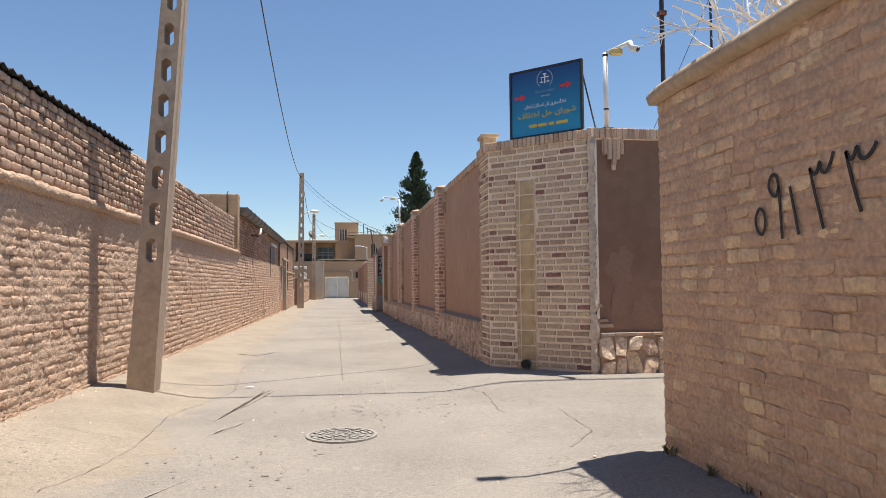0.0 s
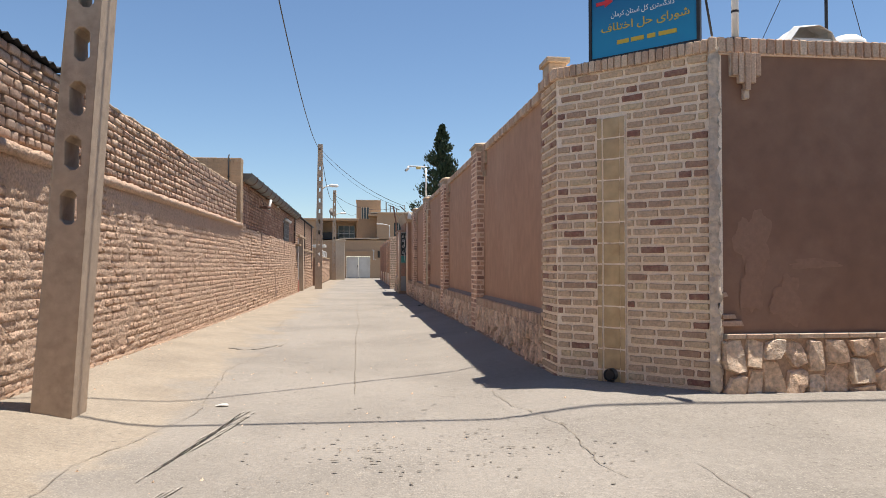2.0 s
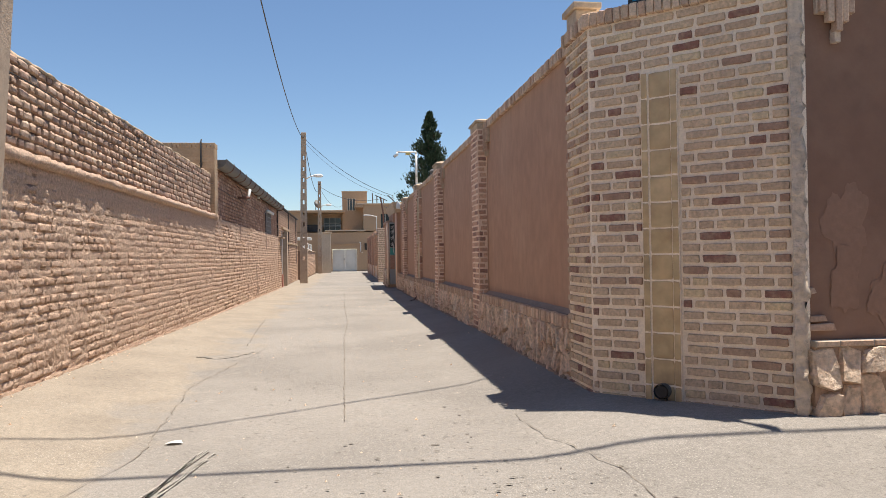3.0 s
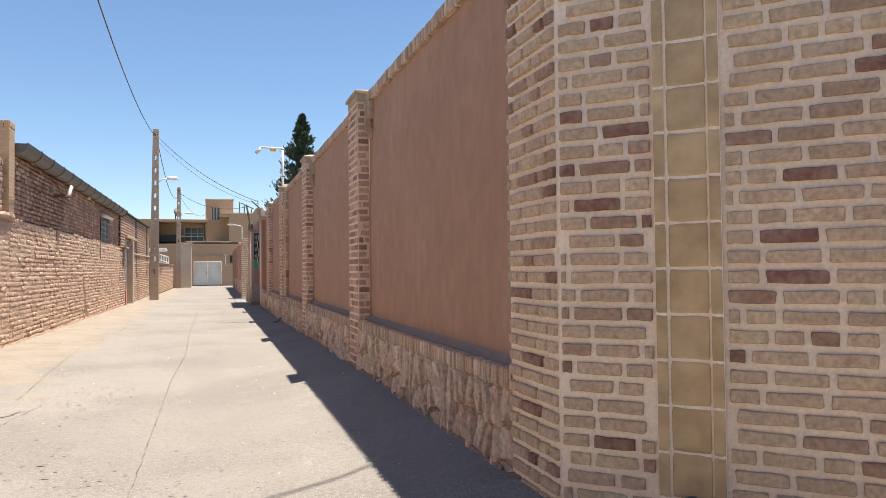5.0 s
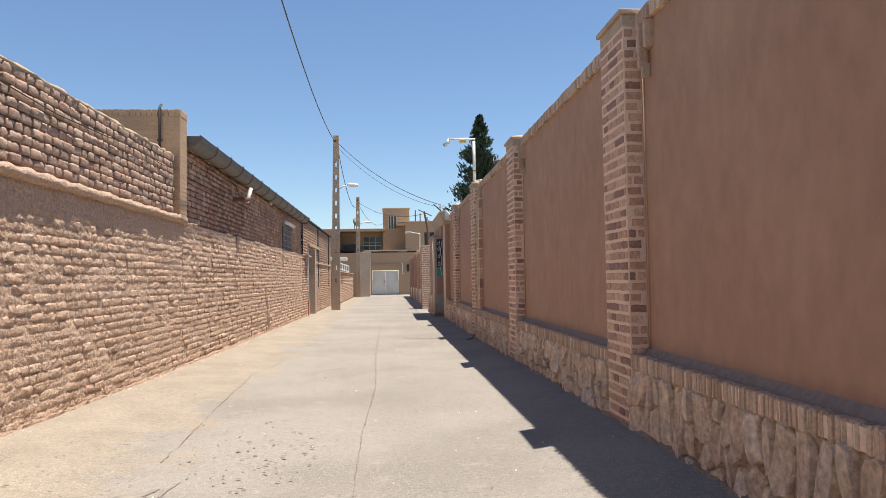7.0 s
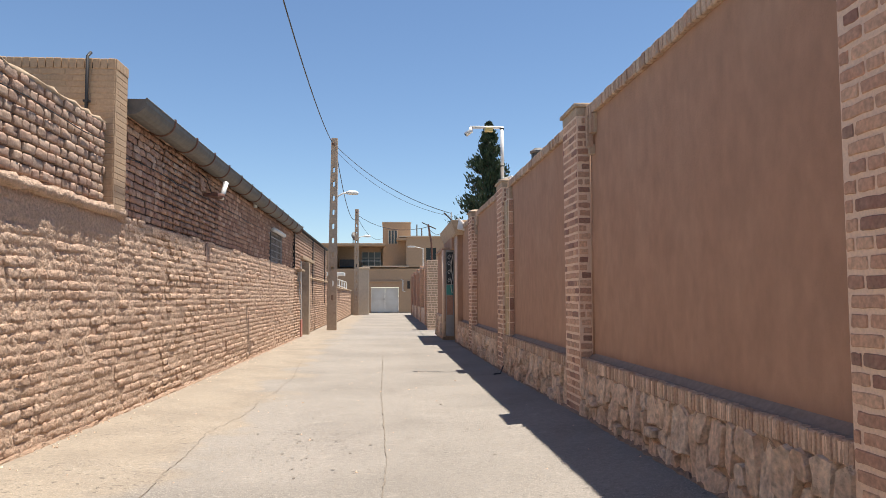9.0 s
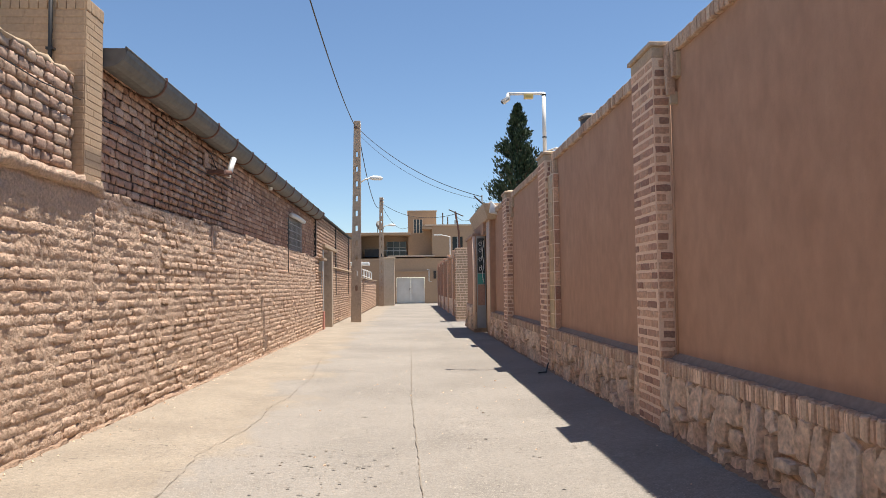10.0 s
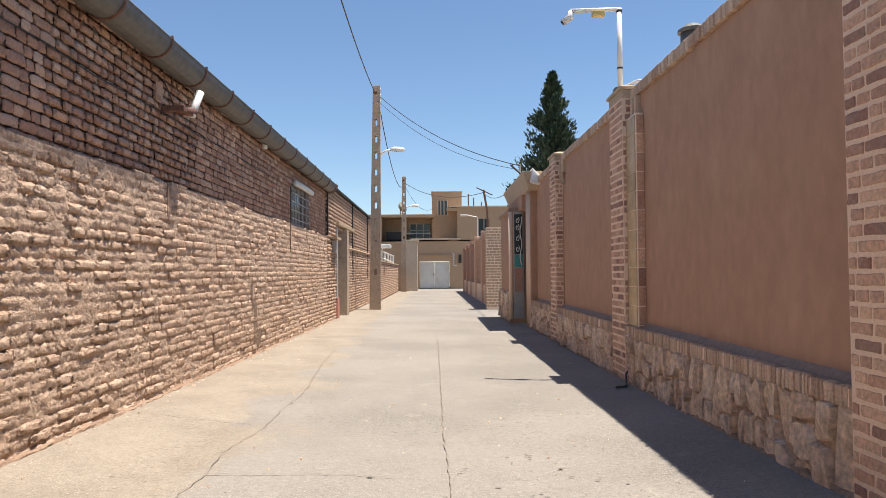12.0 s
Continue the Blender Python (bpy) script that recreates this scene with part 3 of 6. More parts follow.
# ---- left wall: eroded brick below, newer brick above ----
left = Face((LX, 0), (1, 0))                    # s = -y
g = Geo().box(LX - .35, LX - .016, -8, 19.95, -.2, 2.08)
wall = setting("wall_left_lower", g, MUD, "long sunlit boundary wall of eroded tan brick")
lay(left, wall, courses(-19.95, 8, .10, 2.08, .083, .003, (.22, .20, .24, .12, .26, .30), 3, bed=.005), bank(rough_brick, .007, .008, .046, ADOBE, 40), -12.0, 300, ADOBE, wobble=.008, lean=.025, seed=4, lost=.035)
part("mud_mortar", crust(left, -19.95, -3.0, .02, 2.09, .10, 1.98 / 24, .005, .012, .011, .012, 3, fade=.012), MUD, wall, smooth=True)
g = Geo().box(LX - .35, LX - .035, -8, 19.6, 2.2, 2.98)
wall = setting("wall_left_upper", g, OLDMORTAR, "upper courses of old brick above a mortar ledge")
lay(left, wall, courses(-19.6, 8, 2.21, 2.99, .087, .019, (.21, .13, .20, .15), 5, bed=.014), bank(rough_brick, -.008, .0055, .026, OLDBRICK, 32), -12.0, 300, OLDBRICK, wobble=.010, lean=.03, seed=6)


def ragged_bar(y0, y1, x0, x1, z0, z1, step, amp, seed, rise=()):
    """A lumpy bar along y, lifted by the table rise."""
    rnd = random.Random(seed)
    n = int((y1 - y0) / step)
    g = Geo()
    v = []
    for i in range(n + 1):
        y = y0 + (y1 - y0) * i / n
        for x, z in ((x0, z0), (x1 - .02, z0), (x1, z0 + (z1 - z0) * .4), (x1 - .015, z1 - .015), (x0, z1)):
            v.append((x + rnd.uniform(-amp, amp) * (x > x0), y, z + rnd.uniform(-amp, amp) + (along(rise, y) if rise else 0)))
    f = [(i * 5 + k, i * 5 + k + 1, i * 5 + k + 6, i * 5 + k + 5) for i in range(n) for k in range(4)]
    return g.add(v, f + [(0, 1, 2, 3, 4), tuple(n * 5 + k for k in range(5))])


setting("ledge_left", ragged_bar(-8, 19.98, LX - .1, LX + .080, 2.085, 2.19, .09, .014, 3), MUD, "projecting lumpy mud-mortar ledge along the wall", "ledge", smooth=True)
setting("coping_left", ragged_bar(9.9, 19.6, LX - .36, LX - .005, 2.97, 3.03, .14, .014, 8), CAPMUD, "uneven mud capping along the wall top", "coping", smooth=True)
# corrugated sheet on the wall's nearer stretch
v = []
n = 420
for i in range(n + 1):
    y = -8 + 17.9 * i / n
    z = 3.02 + .018 * math.cos(i * math.pi / 2)
    v += [(LX - .5, y, z + .03), (LX + .03, y, z)]
roof = part("corrugated_roof_edge", Geo().add(v, [(2 * i, 2 * i + 1, 2 * i + 3, 2 * i + 2) for i in range(n)]), BLACK)
sol = roof.modifiers.new("thick", "SOLIDIFY"); sol.thickness = .006
tagged(roof, "dark corrugated metal sheet edge on the wall top", "roof edge")

DIRT = surf("base_dirt", [(.33, .215, .145)], fine=40, fine_amt=.35, stain=(.42, .31, .22), stain_scale=4, bump=.9, bump_scale=40, dist=.03)
setting("dirt_strip_left", ragged_bar(-8, 35.6, LX - .05, LX + .050, -.06, .030, .07, .016, 15, LEFT_RISE), DIRT, "crumbled reddish dirt along the wall foot", "dirt")
setting("dirt_strip_right", ragged_bar(10.4, 31.8, 0, .06, -.06, .025, .07, .014, 16, RIGHT_RISE), DIRT, "crumbled dirt along the plinth foot", "dirt").matrix_world = Matrix(((-1, 0, 0, PLX_), (0, 1, 0, 0), (0, 0, 1, 0), (0, 0, 0, 1)))

# yellow brick end pier and cross wall
g = Geo().box(-9, LX - .02, 19.62, 19.95, 0, 3.55).box(LX - .02, LX + .07, 19.62, 19.95, 2.12, 3.55)
wall = setting("wall_yellow", g, YELLOW, "smooth yellow brick cross wall with a brick-on-edge top")
yf = Face((0, 19.62), (0, -1))                  # s = -x
lay(yf, wall, courses(2.585, 5.2, 2.14, 3.54, .062, .006, (.24,), 9, bed=.006), bank(neat_brick, .004, .003, .008, YELLOW), 2.7, 200, YELLOW, seed=2)
lay(yf, wall, rowlock(2.585, 5.2, 3.545, 3.65, .075, .006), bank(neat_brick, .008, .004, .008, YELLOW), 2.7, 40, YELLOW, seed=3)
yr = Face((LX + .07, 0), (1, 0))
lay(yr, wall, courses(-19.95, -19.62, 2.14, 3.54, .062, .006, (.33,), 9, bed=.006), bank(neat_brick, .004, .003, .008, YELLOW), -19.7, 60, YELLOW, seed=2)
lay(yr, wall, rowlock(-19.95, -19.62, 3.545, 3.65, .075, .006), bank(neat_brick, .008, .004, .008, YELLOW), -19.7, 10, YELLOW, seed=3)
pipe = thing("downpipe", "black pipe running down the yellow brick wall", "pipe")
part("pipe", Geo().tube([(-2.845, 19.585, 2.6), (-2.845, 19.585, 3.66), (-2.845, 19.66, 3.72)], .017, 8), BLACK, pipe, smooth=True)
part("clip", Geo().box(-2.875, -2.815, 19.57, 19.618, 3.20, 3.22), BLACK, pipe)

# building with the gutter
g = Geo().box(LX - .35, LX - .018, 19.95, 34.2, -.2, 2.12)
wall = setting("wall_gutter_lower", g, MUD, "sunlit eroded brick base of the gutter building")
lay(left, wall, courses(-34.2, -19.95, .02, 2.14, .083, .003, (.22, .20, .24, .12, .26, .30), 13, bed=.005, ztop=lambda s: 2.13 + .05 * math.sin(s * 2.1) + .03 * math.sin(s * 7)),
    bank(rough_brick, .008, .009, .05, ADOBE, 40), -22.0, 300, ADOBE, wobble=.013, lean=.035, seed=14, lost=.05)
part("mud_mortar", crust(left, -34.2, -19.95, .02, 2.10, .02, 2.12 / 26, .006, .015, .012, .013, 13), MUD, wall, smooth=True)
WIN = (-31.8, -29.9, 2.13, 2.90)
g = Geo()
for a, b, c, d in ((19.95, 29.9, 2.12, 3.30), (31.8, 34.2, 2.12, 3.30), (29.9, 31.8, 2.90, 3.30)):
    g.box(LX - .35, LX - .062, a, b, c, d)
wall = setting("wall_gutter_upper", g, DARKJOINT, "shaded brown brick wall under a metal gutter")
lay(left, wall, courses(-34.2, -19.95, 2.06, 3.30, .084, .009, (.20, .11, .21, .12), 15, bed=.011, holes=(WIN,)), bank(rough_brick, -.028, .008, .024, REDBRICK, 16), -23.0, 300, REDBRICK, wobble=.008, lean=.02, seed=16)
gut = thing("gutter", "weathered grey metal box gutter with dark brackets", "gutter")
GC, GR = (LX + .09, 3.345), .165     # centre and radius of the half-round trough
prof = [(GC[0] + GR * math.cos(a), GC[1] + GR * math.sin(a)) for a in (math.pi * (1 + k / 10) for k in range(11))]
prof += [(GC[0] + (GR - .012) * math.cos(a), GC[1] + (GR - .012) * math.sin(a)) for a in (math.pi * (2 - k / 10) for k in range(11))]
rnd = random.Random(5)
y = 20.0
while y < 34.2:
    y1 = min(34.25, y + 1.0)
    dz, dx = rnd.uniform(-.006, .006), rnd.uniform(-.006, .006)
    m = Matrix(((1, 0, 0, dx), (0, 1, 0, 0), (0, 0, 1, dz), (0, 0, 0, 1)))
    part("gutter_length", Geo().prism(prof, y, y1 + .02, m), SHEET, gut)
    rim = [(GC[0] + (GR + .004) * math.cos(a) + dx, y1, GC[1] + (GR + .004) * math.sin(a) + dz) for a in (math.pi * (1 + k / 10) for k in range(11))]
    part("bracket", Geo().tube(rim + [(GC[0] + GR + .006, y1, GC[1] + .03)], .014, 6), RUST, gut)
    y += 1.0
part("end_plate", Geo().prism(prof[:11], 19.985, 19.997), SHEET, gut)
part("bead", Geo().tube([(GC[0] + GR, 19.98, GC[1] + .004), (GC[0] + GR, 34.25, GC[1] + .004)], .011, 6), SHEET, gut, "rolled outer lip")
setting("roof_gutter", Geo().box(-8, LX - .06, 19.96, 34.2, 3.31, 3.36), CAPMUD, "flat mud roof behind the gutter", "roof")

# third stretch of left wall with a metal door
DOOR = (-37.4, -36.0, 0, 2.35)
g = Geo()
for a, b, c, d in ((34.2, 36.0, -.2, 3.4), (37.4, 46.3, -.2, 3.4), (36.0, 37.4, 2.35, 3.4)):
    g.box(LX - .35, LX - .03, a, b, c, d)
wall = setting("wall_left_far", g, DARKJOINT, "brick wall with dark metal posts and a doorway")
lay(left, wall, courses(-46.3, -34.2, .0, 1.94, .083, .012, (.22, .20, .24, .12), 23, bed=.010, holes=(DOOR,)), bank(rough_brick, .010, .012, .036, ADOBE, 24), -35.0, 200, ADOBE, wobble=.01, seed=24)
lay(left, wall, courses(-46.3, -34.2, 1.98, 3.4, .10, .02, (.23, .12), 25, bed=.03, holes=(DOOR,)), bank(rough_brick, .0, .012, .03, OLDBRICK, 12), -35.0, 100, OLDBRICK, wobble=.006, seed=26)
setting("ledge_left_far", ragged_bar(38.0, 46.3, LX - .1, LX + .05, 1.92, 2.0, .2, .008, 33), CAPMUD, "narrow mortar ledge on the brick wall", "ledge", smooth=True)
for y in (34.28, 39.75, 44.9):
    setting("wall_post", Geo().box(LX - .05, LX + .03, y - .05, y + .05, 2.15 if y < 36 else 1.0, 3.45), BLACK, "dark steel post set in the brick wall", "post", bevel=.006)
setting("roof_sheet_far", Geo().box(LX - .5, LX + .07, 34.3, 46.3, 3.42, 3.46), BLACK, "dark sheet edge along the wall top", "roof edge")
door = thing("metal_door", "grey metal street door in a concrete frame with red primer base", "door")
part("door_leaf", Geo().box(LX - .20, LX - .15, 36.08, 37.32, .06, 2.3), GREYMETAL, door, bevel=.006)
for i in range(4):
    part("panel_rib", Geo().box(LX - .15, LX - .135, 36.2 + i * .3, 36.24 + i * .3, .15, 2.2), GREYMETAL, door)
part("jamb", Geo().box(LX - .25, LX + .03, 35.9, 36.08, .0, 2.42), GREYMETAL, door, bevel=.008)
part("jamb", Geo().box(LX - .25, LX + .13, 37.32, 37.7, -.05, 2.45), POLE, door, "projecting concrete jamb", bevel=.01)
part("lintel", Geo().box(LX - .25, LX + .09, 35.9, 39.6, 2.50, 2.60), CAPMUD, door, bevel=.01)
part("primer_base", Geo().box(LX - .22, LX + .036, 35.895, 36.3, .0, .55), REDPAINT, door, "faded red primer on the jamb's foot", bevel=.004)
meter = thing("meter_box", "small meter box with pipe on the brick wall", "box")
part("box", Geo().box(LX, LX + .10, 35.1, 35.4, 1.75, 2.05), GREYMETAL, meter, bevel=.01)
part("conduit", Geo().tube([(LX + .05, 35.25, 1.75), (LX + .05, 35.25, 1.1)], .015, 6), GREYMETAL, meter)
part("hood", Geo().box(LX - .02, LX + .16, 34.95, 35.75, 2.08, 2.14), CAPMUD, meter)

# window with bars under the gutter
win = tagged(new("window_1"), "barred window set in shaded brown brick", "window", "", "structure")
part("window_frame", Geo().box(LX - .16, LX - .12, 29.9, 29.97, 2.13, 2.90).box(LX - .16, LX - .12, 31.73, 31.8, 2.13, 2.90).box(LX - .16, LX - .12, 29.97, 31.73, 2.84, 2.90).box(LX - .16, LX - .12, 29.97, 31.73, 2.13, 2.19), GREYMETAL, win)
part("pane", Geo().box(LX - .15, LX - .14, 29.97, 31.73, 2.19, 2.84), GLASS, win)
part("back", Geo().box(LX - .34, LX - .30, 29.9, 31.8, 2.13, 2.90), DARK, win)
for i in range(13):
    part("bar", Geo().tube([(LX - .01, 29.94 + i * .151, 2.14), (LX - .01, 29.94 + i * .151, 2.90)], .008, 6), GREYMETAL, win)
for z in (2.24, 2.40, 2.56, 2.72):
    part("cross_bar", Geo().box(LX - .02, LX, 29.91, 31.79, z - .007, z + .007), GREYMETAL, win)
part("awning", Geo().tube([(LX + .05, 29.95, 2.89), (LX + .06, 30.7, 2.90), (LX + .06, 31.7, 2.89)], .055, 10), WHITE, win, "white pipe-like hood", smooth=True)
setting("window_wire", Geo().tube([(LX + .03, 29.6, 2.8), (LX + .035, 29.6, 1.6)], .008, 6), BLACK, "thin cable hanging beside the window", "cable")

# ---- right boundary wall ----
PIERS = (14.62, 19.45, 24.28, 28.72)
PW = .56
PX, PANEL, PLX = 2.035, 2.17, 2.06
SILL_DZ = (.05, .03, .0, -.01, -.02)          # the sill falls a little along the lane
right = Face((PLX, 0), (-1, 0))                 # s = y
panelf = Face((PANEL, 0), (-1, 0))
spans = [(10.32, 14.62), (15.18, 19.45), (20.01, 24.28), (24.84, 28.72), (29.28, 31.9)]


def stones(face, parent, s0, s1, z0, z1, seed, size=.21):
    """Rubble facing: uneven stones between ragged joints, each its own block."""
    rnd = random.Random(seed)
    s = s0
    while s < s1 - .04:
        w = size * rnd.uniform(.55, 1.25)
        if s + w > s1 - .07:
            w = s1 - s
        k = rnd.random()
        cuts = [z0, z1] if k < .10 else [z0, z0 + (z1 - z0) * rnd.uniform(.34, .66), z1] if k < .72 else [z0, z0 + (z1 - z0) * rnd.uniform(.25, .4), z0 + (z1 - z0) * rnd.uniform(.55, .75), z1]
        for a, b in zip(cuts, cuts[1:]):
            c = Vector((s + w / 2, 0, (a + b) / 2))
            tilt = rnd.uniform(-.05, .05)
            ring = []
            n = 8
            for k in range(n):
                t = 2 * math.pi * (k + rnd.uniform(-.25, .25)) / n
                q = max(abs(math.cos(t)), abs(math.sin(t))) * .80 + .20
                rr = rnd.uniform(.96, 1.20) / q
                ring.append((c.x + tilt * math.sin(t) + (w / 2 - .008) * rr * math.cos(t), c.z + ((b - a) / 2 - .006) * rr * math.sin(t)))
            d = rnd.uniform(.018, .055)
            gx_, gz_ = rnd.uniform(-.18, .18), rnd.uniform(-.16, .08)
            v = [(x, -.05, z) for x, z in ring] + [(c.x + (x - c.x) * .96, d * .2, c.z + (z - c.z) * .96) for x, z in ring]
            v += [(c.x + (x - c.x) * .86, d + (x - c.x) * gx_ + (z - c.z) * gz_ + rnd.uniform(-.010, .010), c.z + (z - c.z) * .87) for x, z in ring]
            v += [(c.x + rnd.uniform(-.03, .03), d + rnd.uniform(-.012, .016), c.z + rnd.uniform(-.04, .04))]
            f = [(i, (i + 1) % n, n + (i + 1) % n, n + i) for i in range(n)] + [(n + i, n + (i + 1) % n, 2 * n + (i + 1) % n, 2 * n + i) for i in range(n)]
            f += [(2 * n + i, 2 * n + (i + 1) % n, 3 * n) for i in range(n)]
            part("stone", Geo().add([face.m @ Vector(p) for p in v], f), STONE, parent)
        s += w


def brick_pier(parent, y0, y1, x_front, x_back, zt, near_side=True, seed=1, joints=PMORTAR):
    lay(Face((x_front, 0), (-1, 0)), parent, courses(y0, y1, .02, zt, .079, .018, (.235, .115), seed, bed=.024), bank(neat_brick, .006, .006, .022, PIER, 14), y0, 140, PIER, wobble=.002, seed=seed)
    if near_side:
        lay(Face((0, y0), (0, -1)), parent, courses(-x_back, -x_front, .02, zt, .079, .018, (.235, .115), seed + 1, bed=.024), bank(neat_brick, .006, .006, .022, PIER, 14), -x_back, 100, PIER, wobble=.002, seed=seed)


for i, (a, b) in enumerate(spans):
    dz = SILL_DZ[i]
    g = Geo().box(PANEL, PANEL + .28, a - .02, b + .02, .55, 3.08)
    wall = setting("wall_panel_%d" % (i + 1), g, PLASTER, "brown plaster panel of the shaded boundary wall")
    base = setting("plinth_%d" % (i + 1), Geo().box(PLX + .004, PANEL + .28, a, b, -.2, .52 + dz), STONEGAP, "rubble stone plinth of the boundary wall", "plinth")
    stones(right, base, a, b, .02, .53 + dz, 40 + i, .17 if i < 3 else .24)
    sill = setting("sill_%d" % (i + 1), Geo().box(PLX - .012, PANEL, a, b, .52 + dz, .625 + dz), SILLTOP, "brick-on-edge sill with a grey mortar top", "sill")
    lay(Face((PLX - .01, 0), (-1, 0)), sill, [(s, z, l, h) for s, z, l, h in rowlock(a, b, .515 + dz, .628 + dz, .038, .010, 50 + i)], bank(neat_brick, .016, .008, .02, ROWLOCK), a, 150, ROWLOCK, wobble=.007, lean=.05, seed=i)
    part("joint_mortar", Geo().box(PLX - .020, PLX - .012, a, b, .523 + dz, .615 + dz), PMORTAR, sill)
    setting("fillet_%d" % (i + 1), Geo().prism([(PANEL, .625 + dz), (PANEL - .045, .625 + dz), (PANEL, .67 + dz)], a, b), SILLTOP, "rounded grey mortar fillet behind the sill", "trim")
    cop = setting("coping_%d" % (i + 1), Geo().box(PANEL - .03, PANEL + .3, a, b, 3.08, 3.175), PMORTAR, "brick-on-edge coping on the wall top", "coping")
    lay(Face((PANEL - .03, 0), (-1, 0)), cop, rowlock(a, b, 3.072, 3.185, .072, .012, 60 + i), bank(neat_brick, .016, .008, .012, ROWLOCK), a, 90, ROWLOCK, wobble=.006, lean=.03, seed=i + 9)
    for yy in (a + .05, b - .05):
        setting("edge_trim", Geo().tube([(PANEL - .005, yy, .63), (PANEL - .002, yy, 3.07)], .011, 8), PLASTER, "thin brown half-round trim beside the brick pier", "trim", smooth=True)

for i, y0 in enumerate(PIERS):
    y1 = y0 + PW
    pier = setting("pier_%d" % (i + 1), Geo().box(PX, PANEL + .3, y0, y1, -.2, 3.10), PMORTAR, "brown brick pier of the boundary wall with pale joints", "pier")
    brick_pier(pier, y0, y1, PX, PANEL, 3.09, True, 70 + i)
    cap = thing("pier_cap", "stepped plaster cap on a brick pier", "pier cap", (0, 0, 0), "caps on the boundary wall piers")
    part("neck", Geo().box(PX - .005, PANEL + .26, y0 - .005, y1 + .005, 3.10, 3.19), CAPSTONE, cap, bevel=.012)
    part("slab", Geo().add([(PX - .03, y0 - .03, 3.19), (PANEL + .3, y0 - .03, 3.19), (PANEL + .3, y1 + .03, 3.19), (PX - .03, y1 + .03, 3.19),
                            (PX - .03, y0 - .03, 3.225), (PANEL + .3, y0 - .03, 3.225), (PANEL + .3, y1 + .03, 3.225), (PX - .03, y1 + .03, 3.225),
                            (PX + .10, y0 + .12, 3.268), (PANEL + .18, y0 + .12, 3.268), (PANEL + .18, y1 - .12, 3.268), (PX + .10, y1 - .12, 3.268)],
                           [(0, 3, 2, 1), (0, 1, 5, 4), (1, 2, 6, 5), (2, 3, 7, 6), (3, 0, 4, 7), (4, 5, 9, 8), (5, 6, 10, 9), (6, 7, 11, 10), (7, 4, 8, 11), (8, 9, 10, 11)]), CAPSTONE, cap, bevel=.008)


def corbel(face, s, z, w, count, label, material):
    """A hanging brick bracket: upright sticks of uneven length under the coping."""
    ob = thing("corbel", label, "corbel", (0, 0, 0), "hanging brick brackets")
    part("backing", Geo().box(s - w / 2, s + w / 2, -.02, .035, z - .20, z, face.m), material, ob, bevel=.01)
    for k in range(count):
        u = (k - (count - 1) / 2) / max(1, (count - 1) / 2)
        x = s + u * (w / 2 - .03)
        part("stick", Geo().box(x - .024, x + .024, .02, .085 - .02 * abs(u), z - .33 + .13 * abs(u), z - .005, face.m), ROWLOCK, ob, bevel=.008)
    part("tip", Geo().box(s - .022, s + .022, .0, .06, z - .40, z - .30, face.m), material, ob, bevel=.008)


for y0 in PIERS:
    corbel(panelf, y0 - .17, 3.07, .20, 3, "small hanging brick bracket beside a pier top", CAPSTONE)

# corner block
FOLD, CORNER = Vector((2.05, 9.74)), Vector((3.15, 8.64))
TOP = 3.06
bev = Face(CORNER, (-1, -1))                    # s from the street corner to the fold
BL = (CORNER - FOLD).length
ret = Face((FOLD.x, 0), (-1, 0))                # s = y
core = [(FOLD.x + .012, 10.33), (FOLD.x + .012, FOLD.y + .005), (CORNER.x + .005, CORNER.y + .012), (CORNER.x + .30, CORNER.y + .05), (CORNER.x + .30, 10.33)]
g = Geo()
nn = len(core)
g.add([(x, y, z) for z in (-.1, TOP) for x, y in core], [tuple(range(nn))[::-1], tuple(range(nn, 2 * nn))] + [(i, (i + 1) % nn, nn + (i + 1) % nn, nn + i) for i in range(nn)])
block = setting("wall_corner", g, MORTAR, "pale-jointed buff brick corner block of the boundary wall")
T0, T1 = BL - .73, BL - .45
TZ = 2.605
rects = courses(.055, BL - .004, .06, TOP - .01, .082, .027, (.235, .225, .245, .13), 91, holes=((T0 - .004, T1 + .004, .05, TZ),), bed=.030)
lay(bev, block, rects, bank(neat_brick, .007, .007, .020, BUFF, 16), .3, 300, BUFF, wobble=.003, lean=.008, seed=92)
side = setting("wall_corner_return", Geo().box(FOLD.x + .008, FOLD.x + .02, FOLD.y + .01, 10.33, -.1, TOP), MORTAR, "short brick return of the corner block")
lay(ret, side, courses(FOLD.y + .006, 10.33, .06, TOP - .01, .082, .027, (.235, .23, .115), 93, bed=.030), bank(neat_brick, .013, .007, .020, BUFF, 16), 9.7, 200, BUFF, wobble=.003, lean=.008, seed=94)
strip = setting("tile_strip", Geo().box(T0 + .05, T1 - .05, -.02, .005, .06, TZ, bev.m).box(T0, T0 + .05, -.02, .021, .06, TZ, bev.m).box(T1 - .05, T1, -.02, .021, .06, TZ, bev.m), MORTAR, "vertical strip of ochre glazed tiles in the brick corner", "tiling")
n = 13
th = .198
for k in range(n):
    z = TZ - (k + .5) * th
    lay(bev, strip, [((T0 + T1) / 2, z, T1 - T0 - .118, th - .012)], bank(neat_brick, .010, .003, .006, TILE, 6), 0, 1, TILE, "tile", seed=200 + k)
    for s in (T0 + .026, T1 - .026):
        lay(bev, strip, [(s, z, .046, th - .012)], bank(neat_brick, .026, .004, .006, TILE, 6), 0, 1, TILE, "edge_tile", seed=300 + k)
